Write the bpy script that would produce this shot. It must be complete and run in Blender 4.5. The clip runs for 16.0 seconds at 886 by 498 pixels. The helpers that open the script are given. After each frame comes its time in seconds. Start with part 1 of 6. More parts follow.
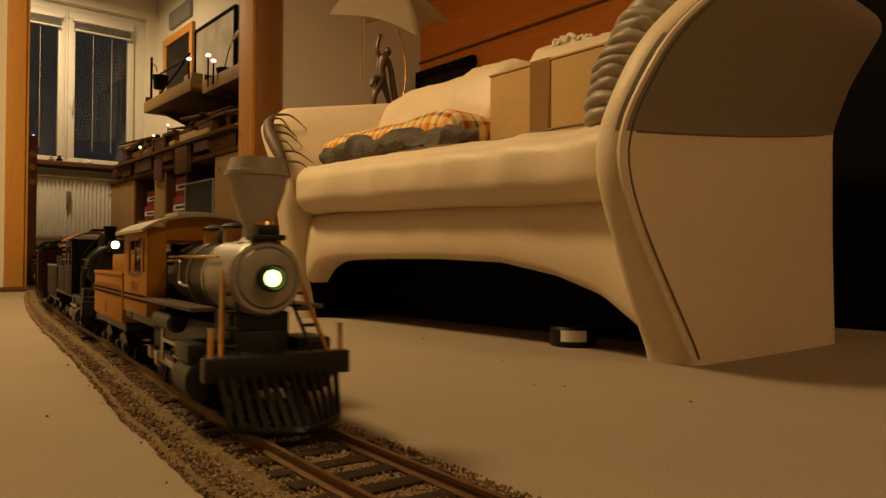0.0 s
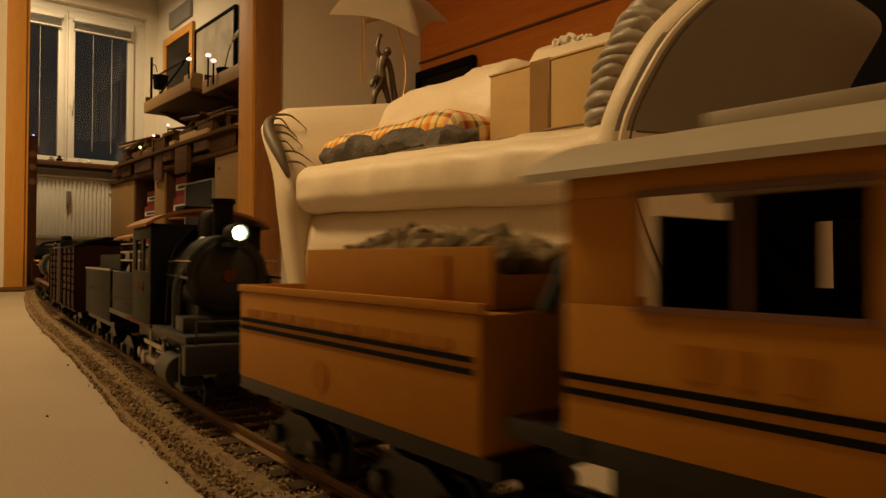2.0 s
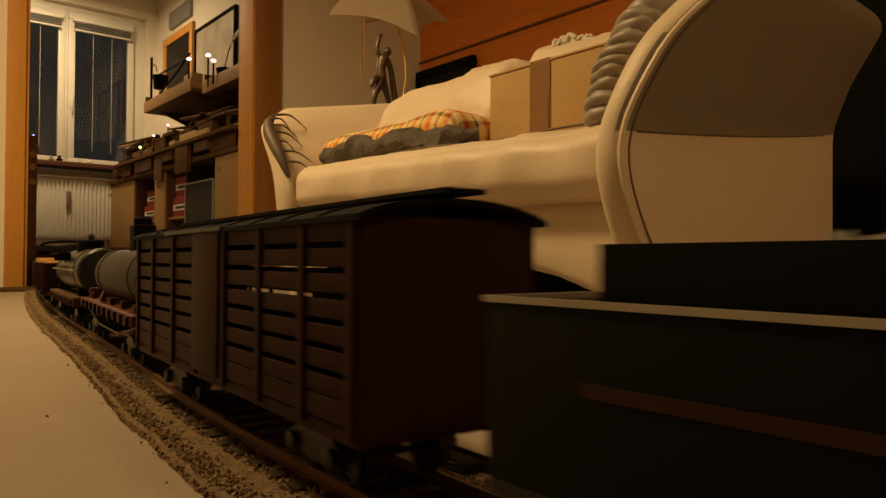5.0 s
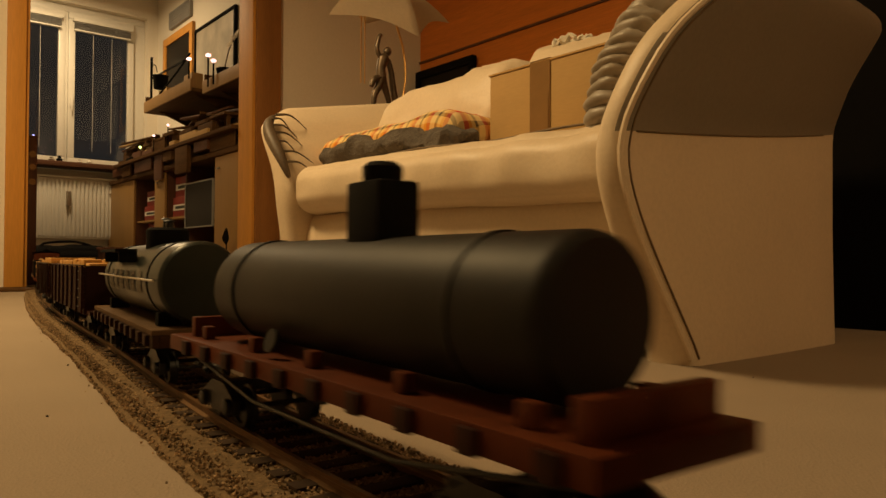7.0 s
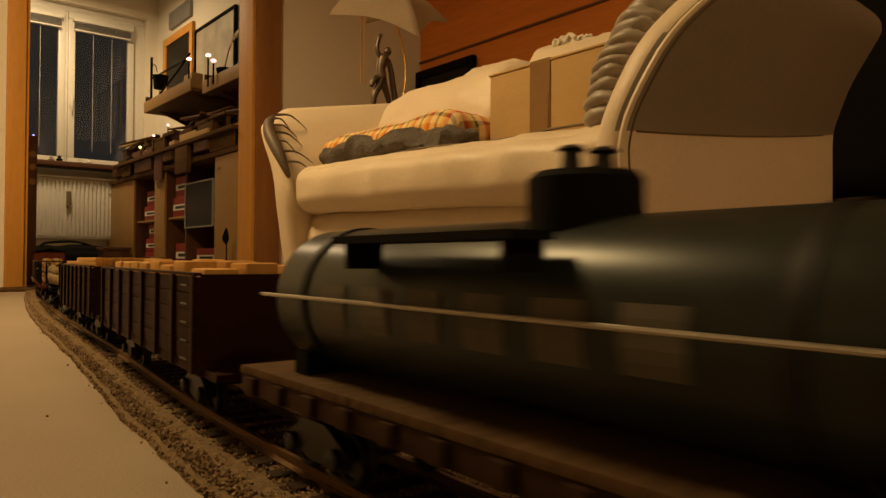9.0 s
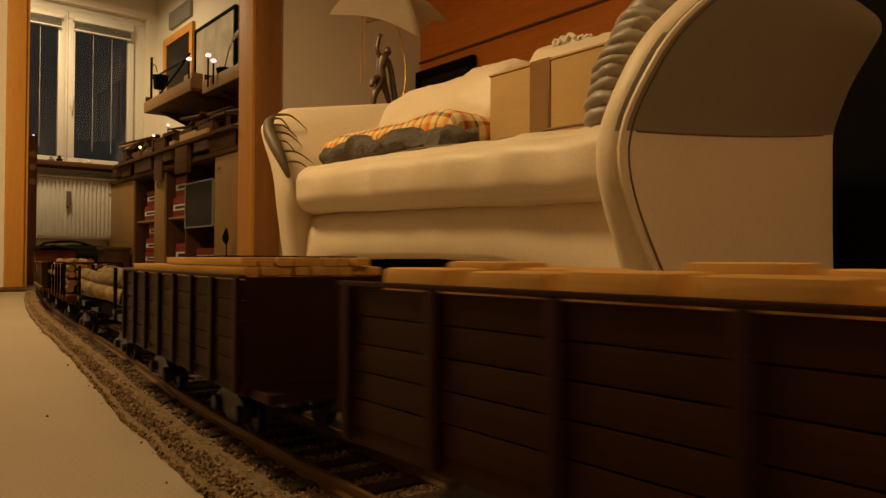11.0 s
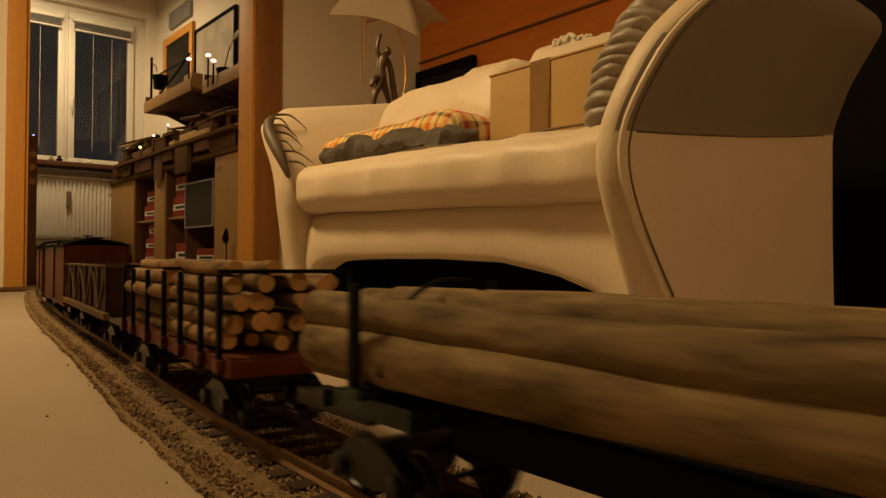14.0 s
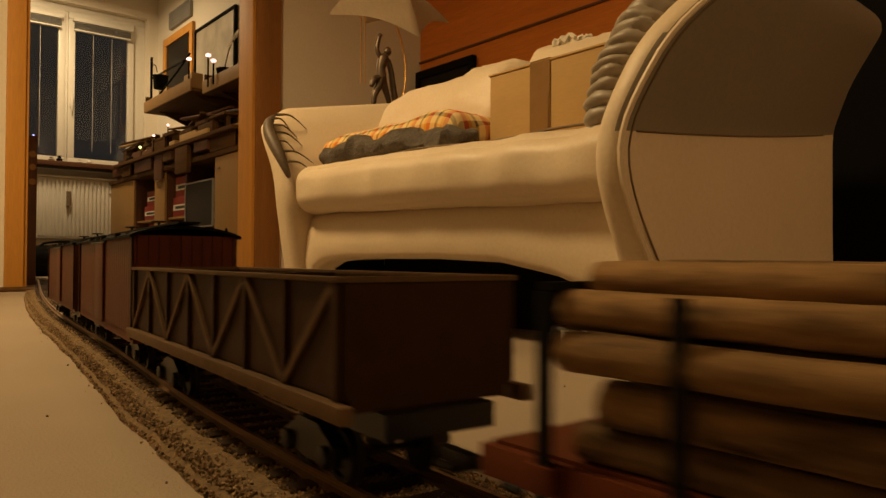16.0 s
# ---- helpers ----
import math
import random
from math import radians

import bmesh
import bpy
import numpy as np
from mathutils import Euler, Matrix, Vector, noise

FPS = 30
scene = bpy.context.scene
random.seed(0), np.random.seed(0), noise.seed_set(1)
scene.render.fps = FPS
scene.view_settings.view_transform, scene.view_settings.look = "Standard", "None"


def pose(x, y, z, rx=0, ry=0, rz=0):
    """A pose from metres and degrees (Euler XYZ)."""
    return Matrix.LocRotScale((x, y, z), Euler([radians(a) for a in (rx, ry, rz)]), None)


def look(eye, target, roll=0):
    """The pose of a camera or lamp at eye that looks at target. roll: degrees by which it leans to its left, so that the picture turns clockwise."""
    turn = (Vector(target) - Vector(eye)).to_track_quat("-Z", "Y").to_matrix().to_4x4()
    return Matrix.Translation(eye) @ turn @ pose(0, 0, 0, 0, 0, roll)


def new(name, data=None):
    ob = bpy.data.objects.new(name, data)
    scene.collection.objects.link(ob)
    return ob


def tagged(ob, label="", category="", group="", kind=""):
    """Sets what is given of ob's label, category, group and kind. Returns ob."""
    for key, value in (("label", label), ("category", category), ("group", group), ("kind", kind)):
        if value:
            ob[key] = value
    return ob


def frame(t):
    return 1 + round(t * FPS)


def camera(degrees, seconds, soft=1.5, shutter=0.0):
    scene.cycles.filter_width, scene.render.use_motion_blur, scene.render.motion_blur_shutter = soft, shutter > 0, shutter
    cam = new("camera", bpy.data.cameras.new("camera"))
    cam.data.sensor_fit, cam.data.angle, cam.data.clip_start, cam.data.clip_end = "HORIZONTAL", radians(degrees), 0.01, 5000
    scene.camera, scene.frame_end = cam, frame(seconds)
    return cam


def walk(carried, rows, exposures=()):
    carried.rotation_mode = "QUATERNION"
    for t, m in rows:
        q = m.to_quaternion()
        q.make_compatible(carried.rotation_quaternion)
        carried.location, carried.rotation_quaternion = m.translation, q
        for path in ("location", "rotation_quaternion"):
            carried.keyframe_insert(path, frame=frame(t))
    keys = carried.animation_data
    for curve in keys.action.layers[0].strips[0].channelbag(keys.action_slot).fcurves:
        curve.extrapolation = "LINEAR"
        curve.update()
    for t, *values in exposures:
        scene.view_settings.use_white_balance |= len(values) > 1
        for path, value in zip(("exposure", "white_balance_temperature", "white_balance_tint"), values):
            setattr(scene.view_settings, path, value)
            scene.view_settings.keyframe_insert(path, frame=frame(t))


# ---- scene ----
EYE = Vector((0.0, 0.0, 0.146))
TURN = radians(39.5)
TILT = 0.01607
cam = camera(63.54, 16.0, soft=1.5, shutter=0.7)
AIM = EYE + Vector((math.sin(TURN) * math.cos(TILT), math.cos(TURN) * math.cos(TILT), math.sin(TILT)))
walk(cam, [(0.0, look(EYE, AIM, 0.314)), (16.0, look(EYE, AIM, 0.314))], exposures=[(0.0, 0.0), (16.0, 0.0)])

# ---- light ----
world = bpy.data.worlds.new("night")
scene.world = world
world.use_nodes = True
world.node_tree.nodes["Background"].inputs["Color"].default_value = (0.015, 0.015, 0.015, 1)
world.node_tree.nodes["Background"].inputs["Strength"].default_value = 0.6


def area_lamp(name, x, y, z, size, watts, color):
    data = bpy.data.lights.new(name, "AREA")
    data.shape, data.size, data.energy, data.color = "DISK", size, watts, color
    ob = new(name, data)
    ob.matrix_world = look((x, y, z), (x, y + 0.001, 0))
    return ob


WARM = (1.0, 0.672, 0.300)
area_lamp("living_room_lamp", -0.32, 2.00, 2.22, 0.5, 61, WARM)
# unseen fill added behind the camera to brighten the near arm's side
area_lamp("arm_fill_lamp", 0.70, -2.3, 2.42, 0.4, 27, WARM)
area_lamp("back_room_lamp", 1.12, 6.15, 2.50, 0.4, 34, (1.0, 0.71, 0.38))


# ---- materials ----
def material(name, color, rough=0.6, metal=0.0, vary=0.18, grain=60.0, bump=0.15, coarse=6.0, stretch=(1, 1, 1),
             glow=None, power=0.0, rand=0.0, coat=0.0, depth=0.002, dirt=None, crease=0.0, island=0.0, spec=0.5):
    m = bpy.data.materials.new(name)
    m.use_nodes = True
    nt = m.node_tree
    n, l = nt.nodes, nt.links
    b = n["Principled BSDF"]
    b.inputs["Roughness"].default_value = rough
    b.inputs["Metallic"].default_value = metal
    b.inputs["Coat Weight"].default_value = coat
    b.inputs["Specular IOR Level"].default_value = spec
    if glow:
        b.inputs["Emission Color"].default_value = (*glow, 1)
        b.inputs["Emission Strength"].default_value = power
    co = n.new("ShaderNodeTexCoord")
    mp = n.new("ShaderNodeMapping")
    mp.inputs["Scale"].default_value = stretch
    l.new(co.outputs["Object"], mp.inputs["Vector"])
    fine, big = n.new("ShaderNodeTexNoise"), n.new("ShaderNodeTexNoise")
    for node, s, d in ((fine, grain, 4), (big, coarse, 3)):
        node.inputs["Scale"].default_value = s
        node.inputs["Detail"].default_value = d
        l.new(mp.outputs["Vector"], node.inputs["Vector"])
    add = n.new("ShaderNodeMath")
    add.operation = "ADD"
    l.new(fine.outputs["Fac"], add.inputs[0])
    l.new(big.outputs["Fac"], add.inputs[1])
    rr = n.new("ShaderNodeMapRange")
    rr.inputs["From Min"].default_value, rr.inputs["From Max"].default_value = 0.6, 1.4
    l.new(add.outputs[0], rr.inputs["Value"])
    mix = n.new("ShaderNodeMix")
    mix.data_type = "RGBA"
    lo = dirt if dirt else tuple(c * (1 - vary) for c in color)
    mix.inputs["A"].default_value = (*lo, 1)
    mix.inputs["B"].default_value = (*[min(1, c * (1 + vary)) for c in color], 1)
    l.new(rr.outputs["Result"], mix.inputs["Factor"])
    out = mix.outputs["Result"]
    if rand or island:
        rand = rand or island
        info = n.new("ShaderNodeNewGeometry" if island else "ShaderNodeObjectInfo")
        hs = n.new("ShaderNodeHueSaturation")
        r2 = n.new("ShaderNodeMapRange")
        r2.inputs["To Min"].default_value, r2.inputs["To Max"].default_value = 1 - rand, 1 + rand
        l.new(info.outputs["Random Per Island" if island else "Random"], r2.inputs["Value"])
        l.new(r2.outputs["Result"], hs.inputs["Value"])
        l.new(out, hs.inputs["Color"])
        out = hs.outputs["Color"]
    l.new(out, b.inputs["Base Color"])
    if bump:
        bp = n.new("ShaderNodeBump")
        bp.inputs["Strength"].default_value = bump
        bp.inputs["Distance"].default_value = depth
        l.new(fine.outputs["Fac"], bp.inputs["Height"])
        normal = bp.outputs["Normal"]
        if crease:
            fold = n.new("ShaderNodeTexNoise")
            fold.inputs["Scale"].default_value, fold.inputs["Detail"].default_value, fold.inputs["Distortion"].default_value = 9, 2, 0.4
            l.new(mp.outputs["Vector"], fold.inputs["Vector"])
            b2 = n.new("ShaderNodeBump")
            b2.inputs["Strength"].default_value, b2.inputs["Distance"].default_value = crease, 0.012
            l.new(fold.outputs["Fac"], b2.inputs["Height"])
            l.new(normal, b2.inputs["Normal"])
            normal = b2.outputs["Normal"]
        l.new(normal, b.inputs["Normal"])
    return m


CARPET = material("carpet", (0.335, 0.267, 0.199), 0.95, vary=0.10, grain=420, bump=0.5, coarse=3, depth=0.003, spec=0.1)
PLASTER = material("plaster", (0.80, 0.735, 0.61), 0.9, vary=0.05, grain=90, bump=0.2, coarse=2)
CEILING = material("ceiling_paint", (0.75, 0.72, 0.66), 0.9, vary=0.03, grain=60, bump=0.1)
ORANGE_WOOD = material("orange_wood", (0.60, 0.275, 0.045), 0.6, vary=0.16, grain=30, bump=0.06, coarse=4, stretch=(6, 6, 0.5))
ORANGE_WOOD_SHADED = material("orange_wood_shaded", (0.30, 0.135, 0.040), 0.6, vary=0.2, grain=30, bump=0.06, coarse=4, stretch=(6, 6, 0.5), spec=0.3)
PANEL_WOOD = material("panel_wood", (0.62, 0.190, 0.026), 0.38, vary=0.18, grain=30, bump=0.06, coarse=3, stretch=(1, 0.35, 6))
LEATHER = material("leather", (0.70, 0.572, 0.41), 0.50, vary=0.07, grain=150, bump=0.25, coarse=5, depth=0.0015, crease=0.16)
LEATHER_GREY = material("leather_grey", (0.30, 0.255, 0.20), 0.45, vary=0.10, grain=110, bump=0.3, coarse=9, depth=0.002)
LEATHER_SHADED = material("leather_shaded", (0.235, 0.198, 0.150), 0.6, vary=0.08, grain=150, bump=0.25, coarse=5, depth=0.0015, spec=0.3)
LEATHER_DARK = material("leather_fold_shade", (0.10, 0.070, 0.042), 0.55, vary=0.25, grain=120, bump=0.3, coarse=12)
STITCH = material("stitch", (0.16, 0.11, 0.06), 0.7)
CARD = material("cardboard", (0.50, 0.32, 0.125), 0.85, vary=0.06, grain=50, bump=0.1, coarse=8, stretch=(1, 1, 5))
TAPE = material("packing_tape", (0.25, 0.135, 0.045), 0.28, vary=0.12, grain=40, bump=0.15)
GREY_WOOL = material("grey_wool", (0.105, 0.088, 0.073), 0.95, vary=0.3, grain=140, bump=0.9, coarse=25, depth=0.006)
WHITE_WOOL = material("white_wool", (0.72, 0.66, 0.55), 0.95, vary=0.1, grain=200, bump=0.6)
WHITE = material("white_lacquer", (0.74, 0.71, 0.63), 0.35, vary=0.04, grain=30, bump=0.03)
GREY_PLASTIC = material("grey_plastic", (0.28, 0.27, 0.25), 0.5)
BEECH = material("beech", (0.31, 0.175, 0.052), 0.5, vary=0.12, grain=25, bump=0.05, stretch=(5, 5, 0.6))
OLD_BOARD = material("old_board", (0.095, 0.048, 0.017), 0.65, vary=0.3, grain=35, bump=0.15, stretch=(5, 0.6, 5), spec=0.1)
DARK_WOOD = material("dark_wood", (0.10, 0.038, 0.016), 0.5, vary=0.3, grain=35, bump=0.1, stretch=(5, 5, 0.6))
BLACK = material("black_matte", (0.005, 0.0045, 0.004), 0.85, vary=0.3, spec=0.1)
BLACK_METAL = material("black_metal", (0.006, 0.0056, 0.005), 0.42, 0.2, vary=0.35, grain=50, bump=0.08)
TANK_BLACK = material("tank_black", (0.011, 0.010, 0.0085), 0.52, 0.1, vary=0.35, grain=45, bump=0.06, coarse=9, spec=0.22)
GREEN_BLACK = material("dark_green_paint", (0.0042, 0.0056, 0.0036), 0.5, vary=0.3, grain=60, bump=0.05, spec=0.08)
TANK_GREY = material("tank_grey_green", (0.020, 0.0245, 0.020), 0.33, 0.2, vary=0.25, grain=45, bump=0.06, coarse=9, spec=0.25)
SMOKEBOX = material("smokebox_grey", (0.34, 0.31, 0.26), 0.42, 0.35, vary=0.16, grain=60, bump=0.06)
STACK_GREY = material("stack_grey", (0.33, 0.29, 0.24), 0.55, 0.1, vary=0.12, grain=60)
YELLOW = material("yellow_paint", (0.36, 0.145, 0.0040), 0.60, vary=0.08, grain=80, bump=0.03, coarse=12, spec=0.25)
RUST_ROOF = material("rust_roof", (0.25, 0.10, 0.030), 0.6, vary=0.25, grain=60, spec=0.2)
ROOF_CREAM = material("roof_cream", (0.36, 0.31, 0.235), 0.55, vary=0.08, grain=60)
BRASS = material("brass", (0.72, 0.45, 0.16), 0.28, 0.9, vary=0.1)
STEEL = material("steel", (0.42, 0.38, 0.32), 0.33, 0.85, vary=0.2)
RAIL = material("rail_brass", (0.16, 0.085, 0.032), 0.42, 0.6, vary=0.3, grain=120, bump=0.1)
TIE = material("sleeper_brown", (0.034, 0.020, 0.011), 0.75, vary=0.3, grain=70, bump=0.25, rand=0.15, spec=0.1)
GRAVEL = material("gravel", (0.17, 0.115, 0.062), 0.9, vary=0.5, grain=300, bump=0.4, coarse=160, spec=0.1)
PEBBLE = material("pebble", (0.25, 0.17, 0.095), 0.85, vary=0.3, grain=300, bump=0.2, coarse=100, island=0.75, spec=0.1)
BOX_BROWN = material("oxide_brown", (0.024, 0.0068, 0.0028), 0.55, vary=0.22, grain=60, bump=0.15, rand=0.14, stretch=(1, 6, 6), spec=0.1)
RED_OXIDE = material("red_oxide", (0.090, 0.022, 0.0065), 0.5, vary=0.2, grain=60, bump=0.1, rand=0.10, spec=0.1)
BOX_RED = material("boxcar_red", (0.085, 0.020, 0.006), 0.5, vary=0.18, grain=60, bump=0.1, rand=0.10, spec=0.1)
DECK = material("deck_planks", (0.095, 0.055, 0.026), 0.7, vary=0.25, grain=60, bump=0.2, rand=0.12, spec=0.1)
HOPPER = material("hopper_brown", (0.034, 0.0145, 0.0055), 0.6, vary=0.25, grain=60, bump=0.1, spec=0.1)
GONDOLA_RED = material("gondola_brown", (0.020, 0.0062, 0.0022), 0.55, vary=0.25, grain=60, bump=0.15, rand=0.14, stretch=(1, 6, 6), spec=0.1)
DOME_TAN = material("dome_tan", (0.34, 0.17, 0.045), 0.45, vary=0.1)
BOARD_GREY = material("running_board_grey", (0.10, 0.082, 0.058), 0.5, vary=0.25, spec=0.1)
LUMBER = material("fresh_lumber", (0.58, 0.31, 0.085), 0.6, vary=0.15, grain=40, bump=0.1, rand=0.15, stretch=(0.5, 6, 6), spec=0.1)
BARK = material("peeled_bark", (0.21, 0.125, 0.055), 0.8, vary=0.45, grain=90, bump=0.5, coarse=26, rand=0.28, stretch=(0.5, 2, 2), spec=0.1, dirt=(0.030, 0.018, 0.009))
BARK_PALE = material("pale_bark", (0.22, 0.155, 0.078), 0.8, vary=0.45, grain=70, bump=0.6, coarse=22, rand=0.2, stretch=(0.5, 2, 2), spec=0.1, dirt=(0.045, 0.030, 0.015))
CUT_WOOD = material("cut_wood", (0.46, 0.26, 0.095), 0.75, vary=0.2, grain=90, bump=0.1, rand=0.12, spec=0.1)
FIGURE = material("painted_figure", (0.022, 0.026, 0.026), 0.6, vary=0.4, grain=90, spec=0.15)
TAN_STONE = material("tan_stones", (0.20, 0.145, 0.080), 0.8, vary=0.4, grain=120, bump=0.3, rand=0.5, spec=0.1)
COAL = material("grey_stones", (0.22, 0.20, 0.17), 0.8, vary=0.4, grain=120, bump=0.3, rand=0.3, spec=0.1)
DARK_TEXT = material("lettering_dark", (0.31, 0.115, 0.008), 0.5, spec=0.1)
PALE_TEXT = material("lettering_pale", (0.10, 0.088, 0.068), 0.5, spec=0.1)
GREEN_TRUCK = material("green_frame", (0.010, 0.021, 0.014), 0.4, vary=0.2, spec=0.3)
BOX_SCARLET = material("red_carton", (0.22, 0.018, 0.009), 0.5, vary=0.08)
SHADE = material("lamp_shade", (0.72, 0.60, 0.44), 0.8, vary=0.08, grain=90)
BRONZE = material("bronze", (0.12, 0.085, 0.055), 0.40, 0.5, vary=0.4, grain=60)
LEAF = material("dry_leaf", (0.060, 0.036, 0.015), 0.7, vary=0.4)
HEADLIGHT = material("headlight_glow", (1, 1, 0.8), 0.3, glow=(0.80, 1.0, 0.26), power=3.5)
HEADLIGHT_BIG = material("headlight_bright", (1, 1, 0.8), 0.3, glow=(0.85, 1.0, 0.50), power=8)
PINK_GLOW = material("pink_glow", (1, 0.7, 0.7), 0.3, glow=(1.0, 0.52, 0.46), power=2.6)
BLUE_GLOW = material("blue_glow", (0.5, 0.5, 1), 0.3, glow=(0.35, 0.35, 1.0), power=5)


def glass_material(name, color, rough=0.02):
    m = bpy.data.materials.new(name)
    m.use_nodes = True
    b = m.node_tree.nodes["Principled BSDF"]
    b.inputs["Base Color"].default_value = (*color, 1)
    b.inputs["Roughness"].default_value = rough
    b.inputs["Transmission Weight"].default_value = 1.0
    b.inputs["IOR"].default_value = 1.45
    return m


PANE_GLOW = material("pane_reflection_glow", (0.02, 0.02, 0.02), 0.9, glow=(1.0, 0.95, 0.88), power=0.016, bump=0)
GLASS = glass_material("window_glass", (0.95, 0.94, 0.91))
DARK_GLASS = material("dark_glass", (0.012, 0.010, 0.008), 0.35, vary=0.1, bump=0, spec=0.12)


def plaid_material():
    m = bpy.data.materials.new("plaid_cloth")
    m.use_nodes = True
    nt = m.node_tree
    n, l = nt.nodes, nt.links
    b = n["Principled BSDF"]
    b.inputs["Roughness"].default_value = 0.9
    co = n.new("ShaderNodeTexCoord")
    sp = n.new("ShaderNodeSeparateXYZ")
    l.new(co.outputs["Object"], sp.inputs[0])
    cols = []
    for axis, freq in (("Y", 19.0), ("X", 19.0)):
        w = n.new("ShaderNodeMath")
        w.operation = "MULTIPLY"
        w.inputs[1].default_value = freq
        l.new(sp.outputs[axis], w.inputs[0])
        fr = n.new("ShaderNodeMath")
        fr.operation = "FRACT"
        l.new(w.outputs[0], fr.inputs[0])
        r = n.new("ShaderNodeValToRGB")
        r.color_ramp.interpolation = "CONSTANT"
        e = r.color_ramp.elements
        e[0].position, e[0].color = 0.0, (0.78, 0.60, 0.30, 1)
        e[1].position, e[1].color = 0.30, (0.55, 0.045, 0.008, 1)
        for p, c in ((0.52, (0.72, 0.30, 0.015, 1)), (0.68, (0.80, 0.56, 0.20, 1)), (0.86, (0.10, 0.07, 0.04, 1))):
            k = e.new(p)
            k.color = c
        l.new(fr.outputs[0], r.inputs[0])
        cols.append(r)
    mix = n.new("ShaderNodeMix")
    mix.data_type = "RGBA"
    mix.inputs["Factor"].default_value = 0.5
    l.new(cols[0].outputs[0], mix.inputs["A"])
    l.new(cols[1].outputs[0], mix.inputs["B"])
    l.new(mix.outputs["Result"], b.inputs["Base Color"])
    return m


PLAID = plaid_material()


# ---- mesh helpers ----
def bm_new():
    return bmesh.new()


def finish(bm, smooth=35):
    bmesh.ops.recalc_face_normals(bm, faces=bm.faces[:])
    me = bpy.data.meshes.new("mesh")
    bm.to_mesh(me)
    bm.free()
    if smooth:
        me.polygons.foreach_set("use_smooth", [True] * len(me.polygons))
        me.set_sharp_from_angle(angle=radians(smooth))
    return me


def part(name, bm, mat, parent=None, label="", smooth=35):
    me = finish(bm, smooth) if isinstance(bm, bmesh.types.BMesh) else bm
    if not me.materials:
        me.materials.append(mat)
    ob = new(name, me)
    if parent:
        ob.parent = parent
    if label:
        ob["label"] = label
    return ob


def empty(name, label, category, group="", kind=""):
    return tagged(new(name), label, category, group, kind)


def box(bm, x0, x1, y0, y1, z0, z1, bevel=0.0):
    v = [bm.verts.new((x, y, z)) for x in (x0, x1) for y in (y0, y1) for z in (z0, z1)]
    fs = [bm.faces.new([v[i] for i in q]) for q in ((0, 1, 3, 2), (4, 6, 7, 5), (0, 4, 5, 1), (2, 3, 7, 6), (0, 2, 6, 4), (1, 5, 7, 3))]
    if bevel:
        es = list({e for f in fs for e in f.edges})
        bmesh.ops.bevel(bm, geom=es, offset=bevel, segments=2, affect="EDGES", profile=0.6)
    return bm


def boxes(*specs, bevel=0.0):
    bm = bm_new()
    for s in specs:
        box(bm, *s, bevel=bevel)
    return bm


def ring_points(center, u, v, r, seg):
    return [center + u * (r * math.cos(2 * math.pi * i / seg)) + v * (r * math.sin(2 * math.pi * i / seg)) for i in range(seg)]


def lathe(bm, p, axis, profile, seg=20, cap=True):
    """Rings of (distance along the axis, radius)."""
    p, axis = Vector(p), Vector(axis).normalized()
    u = axis.orthogonal().normalized()
    v = axis.cross(u)
    rings = [[bm.verts.new(q) for q in ring_points(p + axis * d, u, v, r, seg)] for d, r in profile]
    for a, b in zip(rings, rings[1:]):
        for i in range(seg):
            bm.faces.new((a[i], a[(i + 1) % seg], b[(i + 1) % seg], b[i]))
    if cap:
        bm.faces.new(rings[0])
        bm.faces.new(rings[-1])
    return bm


def rod(bm, p, q, r, seg=8):
    p, q = Vector(p), Vector(q)
    return lathe(bm, p, q - p, [(0, r), ((q - p).length, r)], seg)


def tube(bm, pts, radii, seg=10, squash=1.0, ruffle=0.0):
    pts = [Vector(p) for p in pts]
    rings = []
    u = None
    for i, p in enumerate(pts):
        d = (pts[min(i + 1, len(pts) - 1)] - pts[max(i - 1, 0)]).normalized()
        if u is None:
            u = d.cross(Vector((0, 0, 1)))
            u = u.normalized() if u.length > 0.05 else Vector((0, 1, 0))
        u = (u - d * u.dot(d)).normalized()
        v = u.cross(d)
        r = radii[i] if isinstance(radii, (list, tuple)) else radii
        rings.append([bm.verts.new(p + u * (r * squash * math.cos(2 * math.pi * k / seg)) + v * (r * math.sin(2 * math.pi * k / seg))) for k in range(seg)])
    for a, b in zip(rings, rings[1:]):
        for k in range(seg):
            bm.faces.new((a[k], a[(k + 1) % seg], b[(k + 1) % seg], b[k]))
    bm.faces.new(rings[0])
    bm.faces.new(rings[-1])
    return bm


def smooth_path(pts, n):
    """Catmull-Rom through the points, n steps a span."""
    pts = [Vector(p) for p in pts]
    out = []
    for i in range(len(pts) - 1):
        a, b, c, d = pts[max(i - 1, 0)], pts[i], pts[i + 1], pts[min(i + 2, len(pts) - 1)]
        for k in range(n):
            t = k / n
            out.append(0.5 * (2 * b + (c - a) * t + (2 * a - 5 * b + 4 * c - d) * t * t + (3 * b - a - 3 * c + d) * t ** 3))
    return out + [pts[-1]]


def prism(bm, outline, axis, a, b):
    """An outline in the plane across the axis, drawn out from a to b. axis 'x': (y, z); 'y': (x, z); 'z': (x, y)."""
    def at(p, d):
        return {"x": (d, p[0], p[1]), "y": (p[0], d, p[1]), "z": (p[0], p[1], d)}[axis]
    va, vb = [bm.verts.new(at(p, a)) for p in outline], [bm.verts.new(at(p, b)) for p in outline]
    n = len(outline)
    bm.faces.new(va)
    bm.faces.new(vb)
    for i in range(n):
        bm.faces.new((va[i], va[(i + 1) % n], vb[(i + 1) % n], vb[i]))
    return bm


